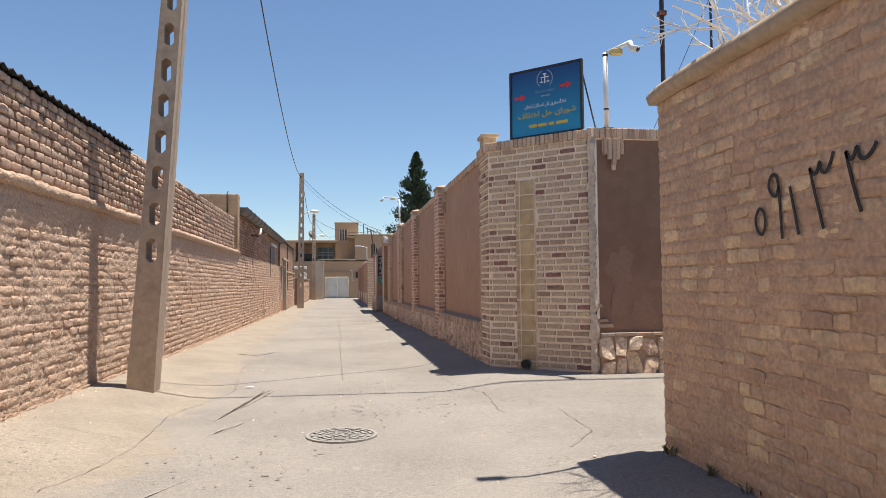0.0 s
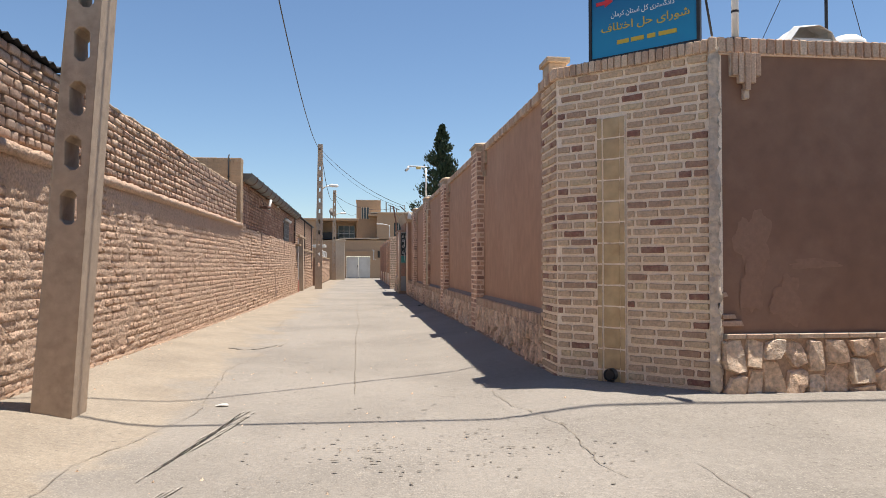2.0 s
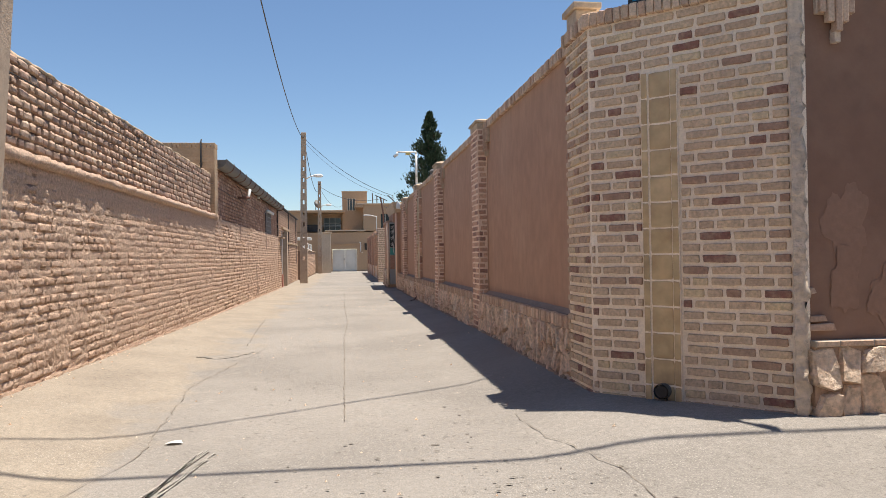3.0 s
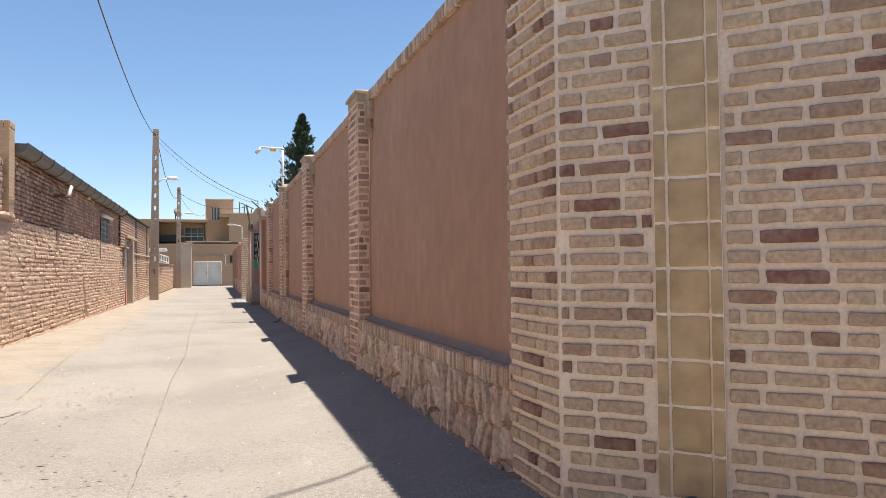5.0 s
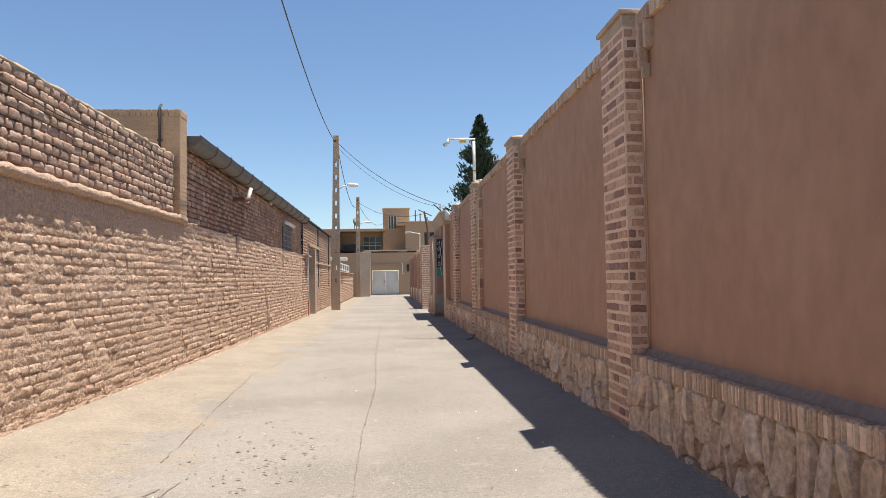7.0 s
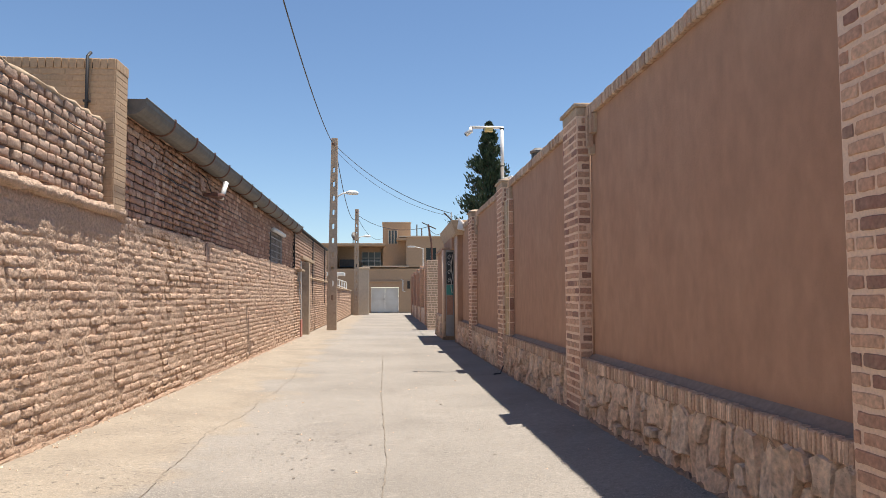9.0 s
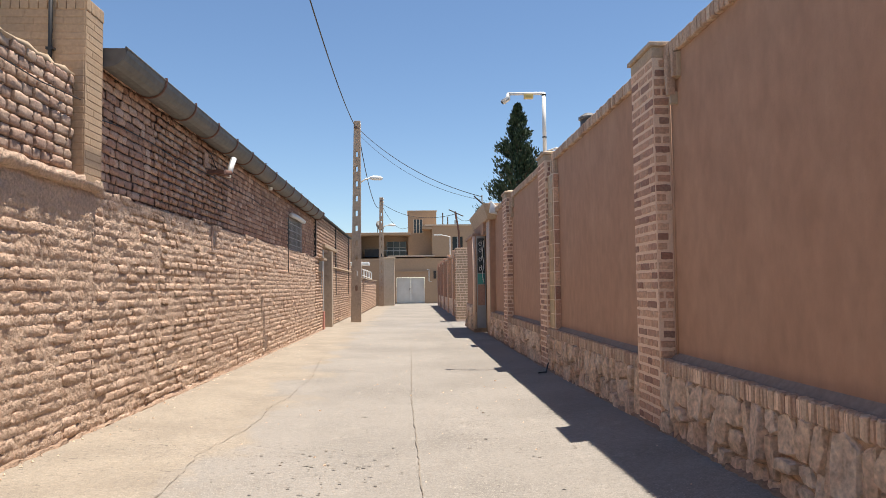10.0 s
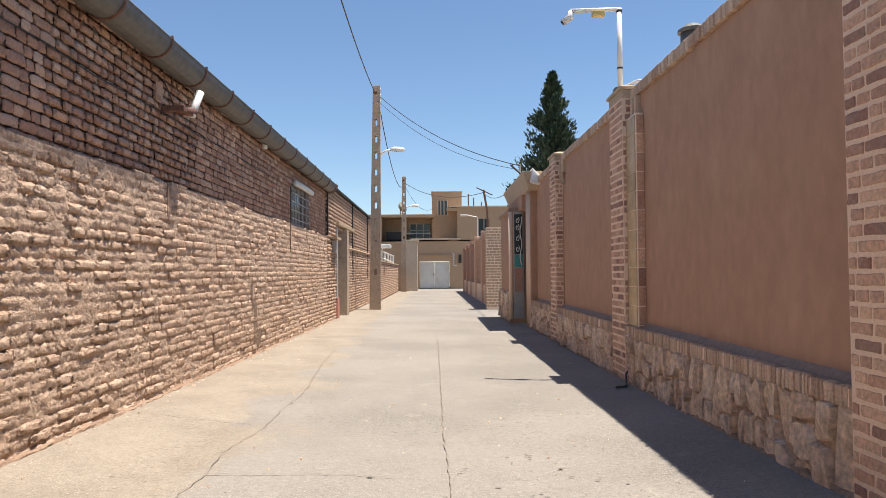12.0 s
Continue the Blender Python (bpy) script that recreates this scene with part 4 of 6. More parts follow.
setting("mortar_band", ragged_bar(0, 3.0, -.03, .048, -.012, .04, .04, .018, 4), CEMENT, "rough grey mortar band at the block's edge", "trim", smooth=True).matrix_world = Matrix(((.70, 0, -.72, CORNER.x - .01), (-.72, 0, -.70, CORNER.y + .01), (0, 1, 0, .08), (0, 0, 0, 1)))
cop = setting("coping_corner", Geo().box(-.02, BL + .02, -.25, .012, TOP, TOP + .095, bev.m), MORTAR, "brick-on-edge coping of the corner block", "coping")
lay(bev, cop, rowlock(-.02, BL + .03, TOP - .005, TOP + .105, .068, .012, 95), bank(neat_brick, .035, .008, .012, ROWLOCK), 0, 60, ROWLOCK, wobble=.005, lean=.04, seed=96)
lay(ret, cop, rowlock(FOLD.y, 10.33, TOP - .005, TOP + .105, .068, .012, 97), bank(neat_brick, .035, .008, .012, ROWLOCK), 9, 30, ROWLOCK, wobble=.005, lean=.04, seed=98)
cap = thing("pier_cap", "stepped plaster cap at the corner of the wall", "pier cap", (0, 0, 0), "caps on the boundary wall piers")
part("neck", Geo().box(2.05, 2.24, 10.02, 10.28, TOP + .1, TOP + .245), CAPSTONE, cap, bevel=.01)
part("slab", Geo().box(2.02, 2.27, 9.98, 10.32, TOP + .245, TOP + .30), CAPSTONE, cap, bevel=.012)
setting("kerb_skirt", ragged_bar(-.15, BL + .25, -.2, .16, -.05, .075, .12, .008, 44), CONCRETE, "low cement skirt at the foot of the brick corner", "kerb", smooth=True).matrix_world = bev.m @ Matrix(((0, 1, 0, 0), (1, 0, 0, 0), (0, 0, 1, 0), (0, 0, 0, 1)))
drain = thing("drain_pipe", "short grey plastic drain pipe at the foot of the tiles", "pipe")
sm = (T0 + T1) / 2
dp = [bev.at(sm, d, .19) for d in (-.02, .075)]
part("pipe", Geo().tube(dp, .058, 18, caps=False), SHEET, drain, smooth=True)
# solid plug: the shade inside the pipe is its colour
part("bore", Geo().tube([bev.at(sm, d, .19) for d in (-.02, .07)], .047, 18), DARK, drain, "near-black plug coloured as the shaded pipe inside")
part("bracket", Geo().box(sm - .03, sm + .03, 0, .05, .08, .135, bev.m), SHEET, drain)

# side street wall
sidef = Face((0, CORNER.y), (0, -1))            # s = -x
SX0, SX1 = CORNER.x + .06, 11.0
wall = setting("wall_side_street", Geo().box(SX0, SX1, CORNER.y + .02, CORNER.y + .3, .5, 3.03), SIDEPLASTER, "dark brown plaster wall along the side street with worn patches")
base = setting("plinth_side", Geo().box(SX0, SX1, CORNER.y - .028, CORNER.y + .3, -.2, .58), STONEGAP, "rubble stone plinth along the side street", "plinth")
stones(Face((0, CORNER.y - .03), (0, -1)), base, -6.2, -SX0 + .02, .03, .58, 77, .21)
sill = setting("sill_side", Geo().box(SX0, SX1, CORNER.y - .05, CORNER.y + .02, .58, .62), CONCRETE, "thin brick sill along the side street wall", "sill")
lay(Face((0, CORNER.y - .05), (0, -1)), sill, courses(-6.5, -SX0, .578, .625, .047, .012, (.24,), 5), bank(neat_brick, .012, .006, .012, ROWLOCK), -4, 40, ROWLOCK, seed=7)
cop = setting("coping_side", Geo().box(SX0 - .1, SX1, CORNER.y, CORNER.y + .32, 3.03, 3.17), PMORTAR, "brick-on-edge coping along the side street", "coping")
lay(Face((0, CORNER.y), (0, -1)), cop, rowlock(-SX1, -SX0 + .12, 3.04, 3.175, .075, .014, 66), bank(neat_brick, .022, .008, .012, ROWLOCK), -3, 110, ROWLOCK, wobble=.006, lean=.03, seed=8)
corbel(Face((0, CORNER.y + .02), (0, -1)), -3.42, 3.04, .27, 5, "fan-shaped hanging brick bracket under the coping", CEMENT)


for k, (bx, bz, bl, bh) in enumerate(((3.29, .685, .20, .05), (3.26, .745, .13, .045), (3.225, .93, .05, .05))):
    setting("broken_brick", Geo().prism([(bx - bl / 2, bz), (bx + bl / 2, bz + .006 * (k % 3)), (bx + bl / 2 - .02, bz + bh), (bx - bl / 2, bz + bh - .004)], CORNER.y - .012, CORNER.y + .03), OLDBRICK, "broken brick end left in the plaster edge", "brick", bevel=.007)


def blot(face, s, z, w, h, seed, d=.004, material=PATCH, name="plaster_patch", label="ragged paler patch of worn plaster"):
    """A ragged patch on a wall."""
    rnd = random.Random(seed)
    n = 70
    ring = []
    for k in range(n):
        t = 2 * math.pi * k / n
        r = .9 + .16 * math.sin(t * 3 + seed) + .10 * math.sin(t * 7 + seed * 2) + rnd.uniform(-.05, .05)
        ring.append((s + w / 2 * r * math.cos(t), z + h / 2 * r * math.sin(t)))
    g = Geo().add([face.at(x, d, zz) for x, zz in ring], [tuple(range(n))])
    tagged(part(name, g, material), label, "patch", "", "structure")


DAMP = surf("damp_stain", [(.24, .155, .105)], fine=40, fine_amt=.35, bump=.8, bump_scale=35, dist=.03)
for k, (s_, z_, w_, h_) in enumerate(((-27.1, .55, .22, .75), (-27.25, .28, .45, .3), (-26.9, .95, .12, .5))):
    blot(left, s_, z_, w_, h_, 30 + k, .013 + .002 * k, DAMP, "damp_patch", "dark damp patch low on the eroded wall")
sp = Face((0, CORNER.y + .02), (0, -1))
blot(sp, -3.50, 1.40, .36, .62, 1, .003)
blot(sp, -3.80, .90, .30, .46, 2, .005)
blot(sp, -3.47, 1.02, .22, .5, 3, .008)
blot(sp, -4.05, 1.22, .5, .10, 4, .003)

# near right wall with the graffiti
NX, NY = 2.17, 4.66
near = Face((NX, 0), (-1, 0))
g = Geo().box(NX + .022, NX + .36, -8, NY - .003, -.2, 2.47)
wall = setting("wall_near_right", g, GRAFMORTAR, "worn tan brick wall with black spray-painted digits")
lay(near, wall, courses(-8, NY, .06, 2.46, .081, .014, (.215, .20, .11, .21), 101, bed=.012), bank(worn_brick, .0025, .005, .036, GRAFBRICK, 28), 4.0, 300, GRAFBRICK, wobble=.004, lean=.012, seed=102)
part("mortar", crust(near, 2.4, NY, .0, 2.46, .06, 2.40 / 30, -.002, .0055, .003, .011, 41, ds=.022, rows=6), GRAFMORTAR, wall, smooth=True)
endf = Face((0, NY), (0, 1))
lay(endf, wall, courses(NX, NX + .36, .06, 2.43, .081, .014, (.215, .11), 103, bed=.012), bank(worn_brick, .0025, .005, .036, GRAFBRICK, 28), 0, 80, GRAFBRICK, wobble=.004, seed=104)
setting("wall_near_side", Geo().box(NX + .36, 11, NY - .36, NY - .01, -.2, 2.44), GRAFMORTAR, "plain worn wall along the side street")
# rounded mud coping
v, f = [], []
rnd = random.Random(9)
prof = [(-.05, 2.462), (-.075, 2.51), (-.05, 2.56), (.05, 2.595), (.2, 2.605), (.36, 2.58), (.42, 2.51), (.40, 2.462)]
n = 80
for i in range(n + 1):
    y = -8 + (NY + .05 + 8) * i / n
    k = 1 - .5 * (i == n)
    for px, pz in prof:
        v.append((NX + .17 + (px - .17) * (1 if i < n else .93) + rnd.uniform(-.008, .008), y, 2.46 + (pz - 2.46) * (1 if i < n else .9) + rnd.uniform(-.007, .007)))
q = len(prof)
f = [(i * q + k, i * q + k + 1, (i + 1) * q + k + 1, (i + 1) * q + k) for i in range(n) for k in range(q - 1)]
f += [tuple(range(n * q, n * q + q)), tuple(range(q))] + [(i * q + q - 1, i * q, (i + 1) * q, (i + 1) * q + q - 1) for i in range(n)]
setting("coping_near", Geo().add(v, f), CAPMUD, "rounded mud coping on the near wall", "coping", smooth=True)

# ---- poles and cables ----


def oct_hole(cx, cz, w, h):
    c = w * .32
    return [(cx - w / 2, cz - h / 2 + c), (cx - w / 2 + c, cz - h / 2), (cx + w / 2 - c, cz - h / 2), (cx + w / 2, cz - h / 2 + c),
            (cx + w / 2, cz + h / 2 - c), (cx + w / 2 - c, cz + h / 2), (cx - w / 2 + c, cz + h / 2), (cx - w / 2, cz + h / 2 - c)]


def concrete_pole(at, height, w0, w1, depth, lean, first, step, count, label, hole=(.37, .64)):
    """A tapered concrete lattice pole with a row of through holes."""
    ob = thing("utility_pole", label, "utility pole", at, "utility poles along the lane")

    def cx(z):
        return lean * z

    def half(z):
        return (w0 + (w1 - w0) * z / height) / 2
    g = Geo()
    holes = [first + step * k for k in range(count)]
    prev = -.25
    for k, zc in enumerate(holes):
        top = zc + step / 2
        hw, hh = (w0 + (w1 - w0) * zc / height) * hole[0], step * hole[1]
        inner = oct_hole(cx(zc), zc, hw, hh)
        outer = [(cx(prev) - half(prev), prev), (cx(prev) + half(prev), prev), (cx(top) + half(top), top), (cx(top) - half(top), top)]
        pts = inner + outer
        v = [(x, 0, z) for x, z in pts] + [(x, depth, z) for x, z in pts]
        o = len(pts)
        fr = [(8, 0, 7, 11), (8, 1, 0), (8, 9, 2, 1), (9, 3, 2), (9, 10, 4, 3), (10, 5, 4), (10, 11, 6, 5), (11, 7, 6)]
        f = list(fr) + [tuple(i + o for i in q)[::-1] for q in fr]
        f += [(i, (i + 1) % 8, (i + 1) % 8 + o, i + o) for i in range(8)]
        f += [(9, 10, 10 + o, 9 + o), (11, 8, 8 + o, 11 + o)]
        g.add(v, f)
        prev = top
    if prev < height:
        x0, x1 = cx(prev), cx(height)
        g.prism([(x0 - half(prev), prev), (x0 + half(prev), prev), (x1 + half(height), height), (x1 - half(height), height)], 0, depth)
    me = g.mesh("shaft", POLE)
    bm = bmesh.new(); bm.from_mesh(me)
    bmesh.ops.remove_doubles(bm, verts=bm.verts, dist=.0005)
    edges = [e for e in bm.edges if len(e.link_faces) == 2 and e.calc_face_angle(0) > .9]
    bmesh.ops.bevel(bm, geom=edges, offset=.012, segments=2, profile=.6, affect="EDGES")
    bm.to_mesh(me); bm.free()
    sh = new("shaft", me); sh.parent = ob
    return ob


def insulators(pole, z, x, depth):
    part("crossarm", Geo().box(x - .05, x + .05, -.03, depth + .03, z - .04, z + .04), RUST, pole)
    for k, dz in enumerate((-.25, -.05, .15)):
        part("insulator", Geo().tube([(x + .14, depth / 2, z + dz - .05), (x + .14, depth / 2, z + dz), (x + .14, depth / 2, z + dz + .05)], [.03, .045, .03], 10), WHITE, pole)


def street_lamp(pole, z, x, y, length, rise):
    part("lamp_arm", Geo().tube([(x, y, z), (x + length * .5, y, z + rise * .75), (x + length, y, z + rise)], .028, 8), WHITE, pole, smooth=True)
    part("lamp_head", Geo().tube([(x + length - .05, y, z + rise), (x + length + .08, y, z + rise), (x + length + .34, y, z + rise - .01), (x + length + .42, y, z + rise - .03)], [.05, .09, .085, .04], 10), WHITE, pole, "white street lamp head", smooth=True)


p1 = concrete_pole((-2.118, 8.30, .0), 7.9, .290, .17, .29, .0685, 1.635, .401, 15, "leaning beige concrete pole with octagonal holes beside the brick wall", (.44, .62))
insulators(p1, 7.6, .52, .25)
p2 = concrete_pole((-1.985, 40.4, -.02), 7.45, .37, .24, .22, .010, 1.26, .55, 10, "tall beige concrete pole with holes and a street lamp", (.30, .40))
insulators(p2, 7.2, .03, .22)
street_lamp(p2, 5.15, .16, .11, .42, .18)
part("cable_clamp", Geo().box(.13, .19, .05, .15, 4.9, 5.2), BLACK, p2)
p3 = concrete_pole((-1.98, 62.6, -.02), 7.35, .36, .24, .22, .005, 1.26, .55, 10, "distant concrete pole with a street lamp", (.30, .40))
insulators(p3, 7.1, .03, .22)
street_lamp(p3, 5.35, .14, .11, .42, .14)

concrete_pole((16.1, 8.0, -.02), 7.9, .345, .24, .20, .0, 1.62, .397, 15, "plain concrete pole down the side street")
concrete_pole((16.1, 18.3, -.02), 9.4, .345, .24, .20, .0, 1.62, .397, 15, "plain concrete pole behind the boundary wall")


def cable(a, b, sag, r, label, n=28):
    a, b = Vector(a), Vector(b)
    pts = [a.lerp(b, i / n) - UP * sag * 4 * (i / n) * (1 - i / n) for i in range(n + 1)]
    tagged(part("cable", Geo().tube(pts, r, 6), BLACK, None, smooth=True), label, "cable", "overhead cables")


cable((-1.43, 8.3, 8.0), (-1.94, 40.5, 7.15), 1.12, .014, "black overhead cable between the concrete poles")
cable((-1.88, 40.6, 7.1), (-1.88, 62.7, 6.9), 1.25, .016, "black overhead cable between the far poles")
cable((-1.86, 40.6, 7.15), (2.0, 33.4, 3.7), .34, .010, "black service cable from a pole to the gateway")
cable((-1.86, 40.6, 6.95), (2.05, 33.4, 3.6), .42, .006, "thin service cable from a pole to the gateway")
cable((-1.86, 62.7, 6.9), (2.30, 50.5, 4.95), .5, .014, "service cable from the far pole to a post")
cable((-1.86, 62.7, 6.7), (-.2, 71.2, 6.0), .6, .012, "service cable to the house at the lane's end")
cable((2.30, 50.5, 4.95), (2.05, 33.6, 3.4), .35, .010, "slack service cable to the gateway")
cable((-1.53, 8.45, 7.4), (16.1, 8.1, 7.4), .30, .022, "overhead cable crossing the lane mouth")
cable((-1.53, 8.4, 7.7), (16.1, 18.4, 8.9), .2, .014, "thin overhead cable crossing the lane mouth")

# ---- lane furniture ----
mh = thing("manhole_cover", "round cast-iron manhole cover with a ringed pattern", "manhole cover", (.035, 6.10, .004))


def annulus(r0, r1, z0, z1, n=48, a0=0.0, a1=2 * math.pi):
    g = Geo()
    full = abs(a1 - a0 - 2 * math.pi) < 1e-6
    k = n if full else n + 1
    v = []
    for i in range(k):
        a = a0 + (a1 - a0) * i / n
        c, s = math.cos(a), math.sin(a)
        v += [(r0 * c, r0 * s, z0), (r1 * c, r1 * s, z0), (r1 * c, r1 * s, z1), (r0 * c, r0 * s, z1)]
    f = []
    for i in range(n):
        j = (i + 1) % k
        f += [(4 * i + q, 4 * j + q, 4 * j + (q + 1) % 4, 4 * i + (q + 1) % 4) for q in range(4)]
    return g.add(v, f)


IRONRIM = surf("worn_iron", [(.29, .265, .23)], rough=.6, fine=40, fine_amt=.2, bump=.2)
part("rim", annulus(.262, .292, -.03, .012), IRONRIM, mh)
part("plate", annulus(.001, .262, -.03, .004), IRON, mh)
for r in (.05, .11, .17, .225):
    n = max(4, int(r * 60))
    for k in range(n):
        a = 2 * math.pi * k / n
        part("raised_bar", annulus(r, r + .026, .004, .012, 5, a, a + 2 * math.pi / n * .72), IRONRIM, mh)
part("hub", annulus(.001, .03, .004, .012, 12), IRONRIM, mh)

scrap = thing("paper_scrap", "crumpled white paper scrap lying on the lane", "litter", (-1.06, 9.15, .012))
scrap.scale = (.62, .8, .7)
part("sheet", Geo().add([(-.09, -.03, .0), (.02, -.05, .012), (.10, -.02, .0), (.07, .03, .014), (-.04, .04, .004), (0, 0, .02)], [(0, 1, 5), (1, 2, 5), (2, 3, 5), (3, 4, 5), (4, 0, 5)]), PAPER, scrap)

rnd = random.Random(77)
peb = Geo()
for k in range(520):
    x, y = rnd.uniform(-2.6, 2.0), rnd.uniform(3, 34)
    if rnd.random() < .5:
        x = LX + .02 + abs(rnd.gauss(0, .12))
    r = rnd.uniform(.004, .014)
    z = ground_z(x, y)
    peb.add([(x - r, y, z), (x, y - r, z), (x + r, y, z), (x, y + r, z), (x + r * .2, y, z + r * 1.2)], [(0, 1, 4), (1, 2, 4), (2, 3, 4), (3, 0, 4)])
tagged(part("gravel", peb, STONE), "scattered grit and crumbled mortar on the lane", "gravel", "", "stuff")

# ---- sign on the corner block ----
sgn = thing("street_sign", "blue sign board with red arrows and yellow lettering", "sign")
SO = Vector((2.343, 9.55))
SD = Vector((.735, -.75)).normalized()
SN = Vector((SD.y, -SD.x))                      # towards the viewer
SW, SZ0, SZ1 = 1.06, 3.20, 4.085
sm4 = Matrix(((SD.x, SN.x, 0, SO.x), (SD.y, SN.y, 0, SO.y), (0, 0, 1, 0), (0, 0, 0, 1)))


def sb(x0, x1, d0, d1, z0, z1):
    return Geo().box(x0, x1, d0, d1, z0, z1, sm4)


part("board", sb(0, SW, -.02, .0, SZ0, SZ1), SIGNPRINT, sgn)
part("side_rail", sb(-.012, .018, -.03, .014, SZ0 - .02, SZ1 + .012), BLACK, sgn)
part("side_rail", sb(SW - .018, SW + .012, -.03, .014, SZ0 - .02, SZ1 + .012), BLACK, sgn)
part("top_rail", sb(.018, SW - .018, -.03, .014, SZ1 - .012, SZ1 + .012), BLACK, sgn)
part("bottom_rail", sb(.018, SW - .018, -.03, .014, SZ0 - .02, SZ0 + .005), BLACK, sgn)
part("brace", Geo().tube([sm4 @ Vector((SW - .01, -.03, SZ1 - .14)), (3.42, 9.15, 3.15)], .011, 6), BLACK, sgn)
part("brace", Geo().tube([sm4 @ Vector((.05, -.03, SZ1 - .14)), (2.75, 9.95, 3.15)], .011, 6), BLACK, sgn)
part("foot", sb(.1, .16, -.2, .01, 3.155, 3.19), BLACK, sgn)
part("foot", sb(SW - .16, SW - .1, -.2, .01, 3.155, 3.19), BLACK, sgn)


def arrow(x, z, s):
    poly = [(x - .09 * s, z - .018), (x + .0, z - .018), (x + .0, z - .045), (x + .09 * s, z + .002), (x + .0, z + .045), (x + .0, z + .018), (x - .09 * s, z + .018)]
    part("arrow", Geo().prism(poly, .002, .005, sm4), SIGNRED, sgn)


arrow(.155, 3.73, 1.0)
arrow(.84, 3.80, 1.0)
# emblem: two arcs round a pair of scales
ex, ez = .53, 3.93


def arc_on_sign(r, a0, a1, w, mat):
    n = 14
    v = []
    for i in range(n + 1):
        a = a0 + (a1 - a0) * i / n
        for q in (r - w, r + w):
            v.append(sm4 @ Vector((ex + q * math.cos(a), .004, ez + q * math.sin(a))))
    part("emblem_arc", Geo().add(v, [(2 * i, 2 * i + 1, 2 * i + 3, 2 * i + 2) for i in range(n)]), mat, sgn)


arc_on_sign(.115, -.9, 1.2, .006, SIGNTAN)
arc_on_sign(.115, math.pi - 1.2, math.pi + .9, .006, SIGNTAN)
for x0, x1, z0, z1 in ((-.008, .008, -.06, .06), (-.06, .06, .018, .03), (-.07, -.03, -.045, -.032), (.03, .07, -.045, -.032), (-.052, -.048, -.04, .02), (.048, .052, -.04, .02), (-.025, .025, .055, .075)):
    part("emblem_bar", sb(ex + x0, ex + x1, .001, .005, ez + z0, ez + z1), SIGNWHITE, sgn)

DUAL = {0x633: 0xFEB1, 0x62A: 0xFE95, 0x6CC: 0xFBFC, 0x6A9: 0xFB8E, 0x6AF: 0xFB92, 0x644: 0xFEDD, 0x646: 0xFEE5, 0x645: 0xFEE1, 0x634: 0xFEB5,
        0x62D: 0xFEA1, 0x62E: 0xFEA5, 0x641: 0xFED1, 0x62C: 0xFE9D, 0x647: 0xFEE9}
SINGLE = {0x62F: 0xFEA9, 0x627: 0xFE8D, 0x631: 0xFEAD, 0x648: 0xFEED}


def joined(words):
    """Persian words as joined letter forms, in the order in which they are drawn."""
    out = ""
    for i, ch in enumerate(words):
        c = ord(ch)
        before = i > 0 and ord(words[i - 1]) in DUAL
        after = i + 1 < len(words) and (ord(words[i + 1]) in DUAL or ord(words[i + 1]) in SINGLE)
        if c in DUAL:
            out += chr(DUAL[c] + (3 if before and after else 1 if before else 2 if after else 0))
        elif c in SINGLE:
            out += chr(SINGLE[c] + (1 if before else 0))
        else:
            out += ch
    return out[::-1]


def lettering(words, x, z, width, mat, stretch=1.0):
    """One line of writing, centred at x, on the board."""
    cu = bpy.data.curves.new("writing", "FONT")
    cu.body, cu.align_x, cu.size, cu.offset, cu.extrude = joined(words), "CENTER", 1.0, .012, .0
    tmp = new("writing", cu)
    bpy.context.view_layer.update()
    me = bpy.data.meshes.new_from_object(tmp)
    k = width / max(tmp.dimensions.x, .01)
    bpy.data.objects.remove(tmp)
    me.materials.clear()
    me.materials.append(mat)
    me.transform(sm4 @ Matrix(((k, 0, 0, x), (0, 0, 1, .004), (0, k * stretch, 0, z), (0, 0, 0, 1))))
    ob = new("writing", me)
    ob.parent = sgn


lettering("جمهوری اسلامی ایران", .53, 3.765, .30, SIGNTAN)
for x0, x1 in ((.47, .52), (.53, .60)):
    part("small_writing", sb(x0, x1, .002, .004, 3.70, 3.715), SIGNTAN, sgn)
lettering("دادگستری کل استان کرمان", .53, 3.575, .62, SIGNWHITE, 1.15)
lettering("شورای حل اختلاف", .55, 3.445, .86, SIGNYELLOW, .85)
for x0, x1 in ((.28, .40), (.42, .55), (.58, .66), (.69, .86)):
    part("small_writing", sb(x0, x1, .002, .004, 3.305, 3.345), SIGNYELLOW, sgn)

# ---- security cameras on posts ----


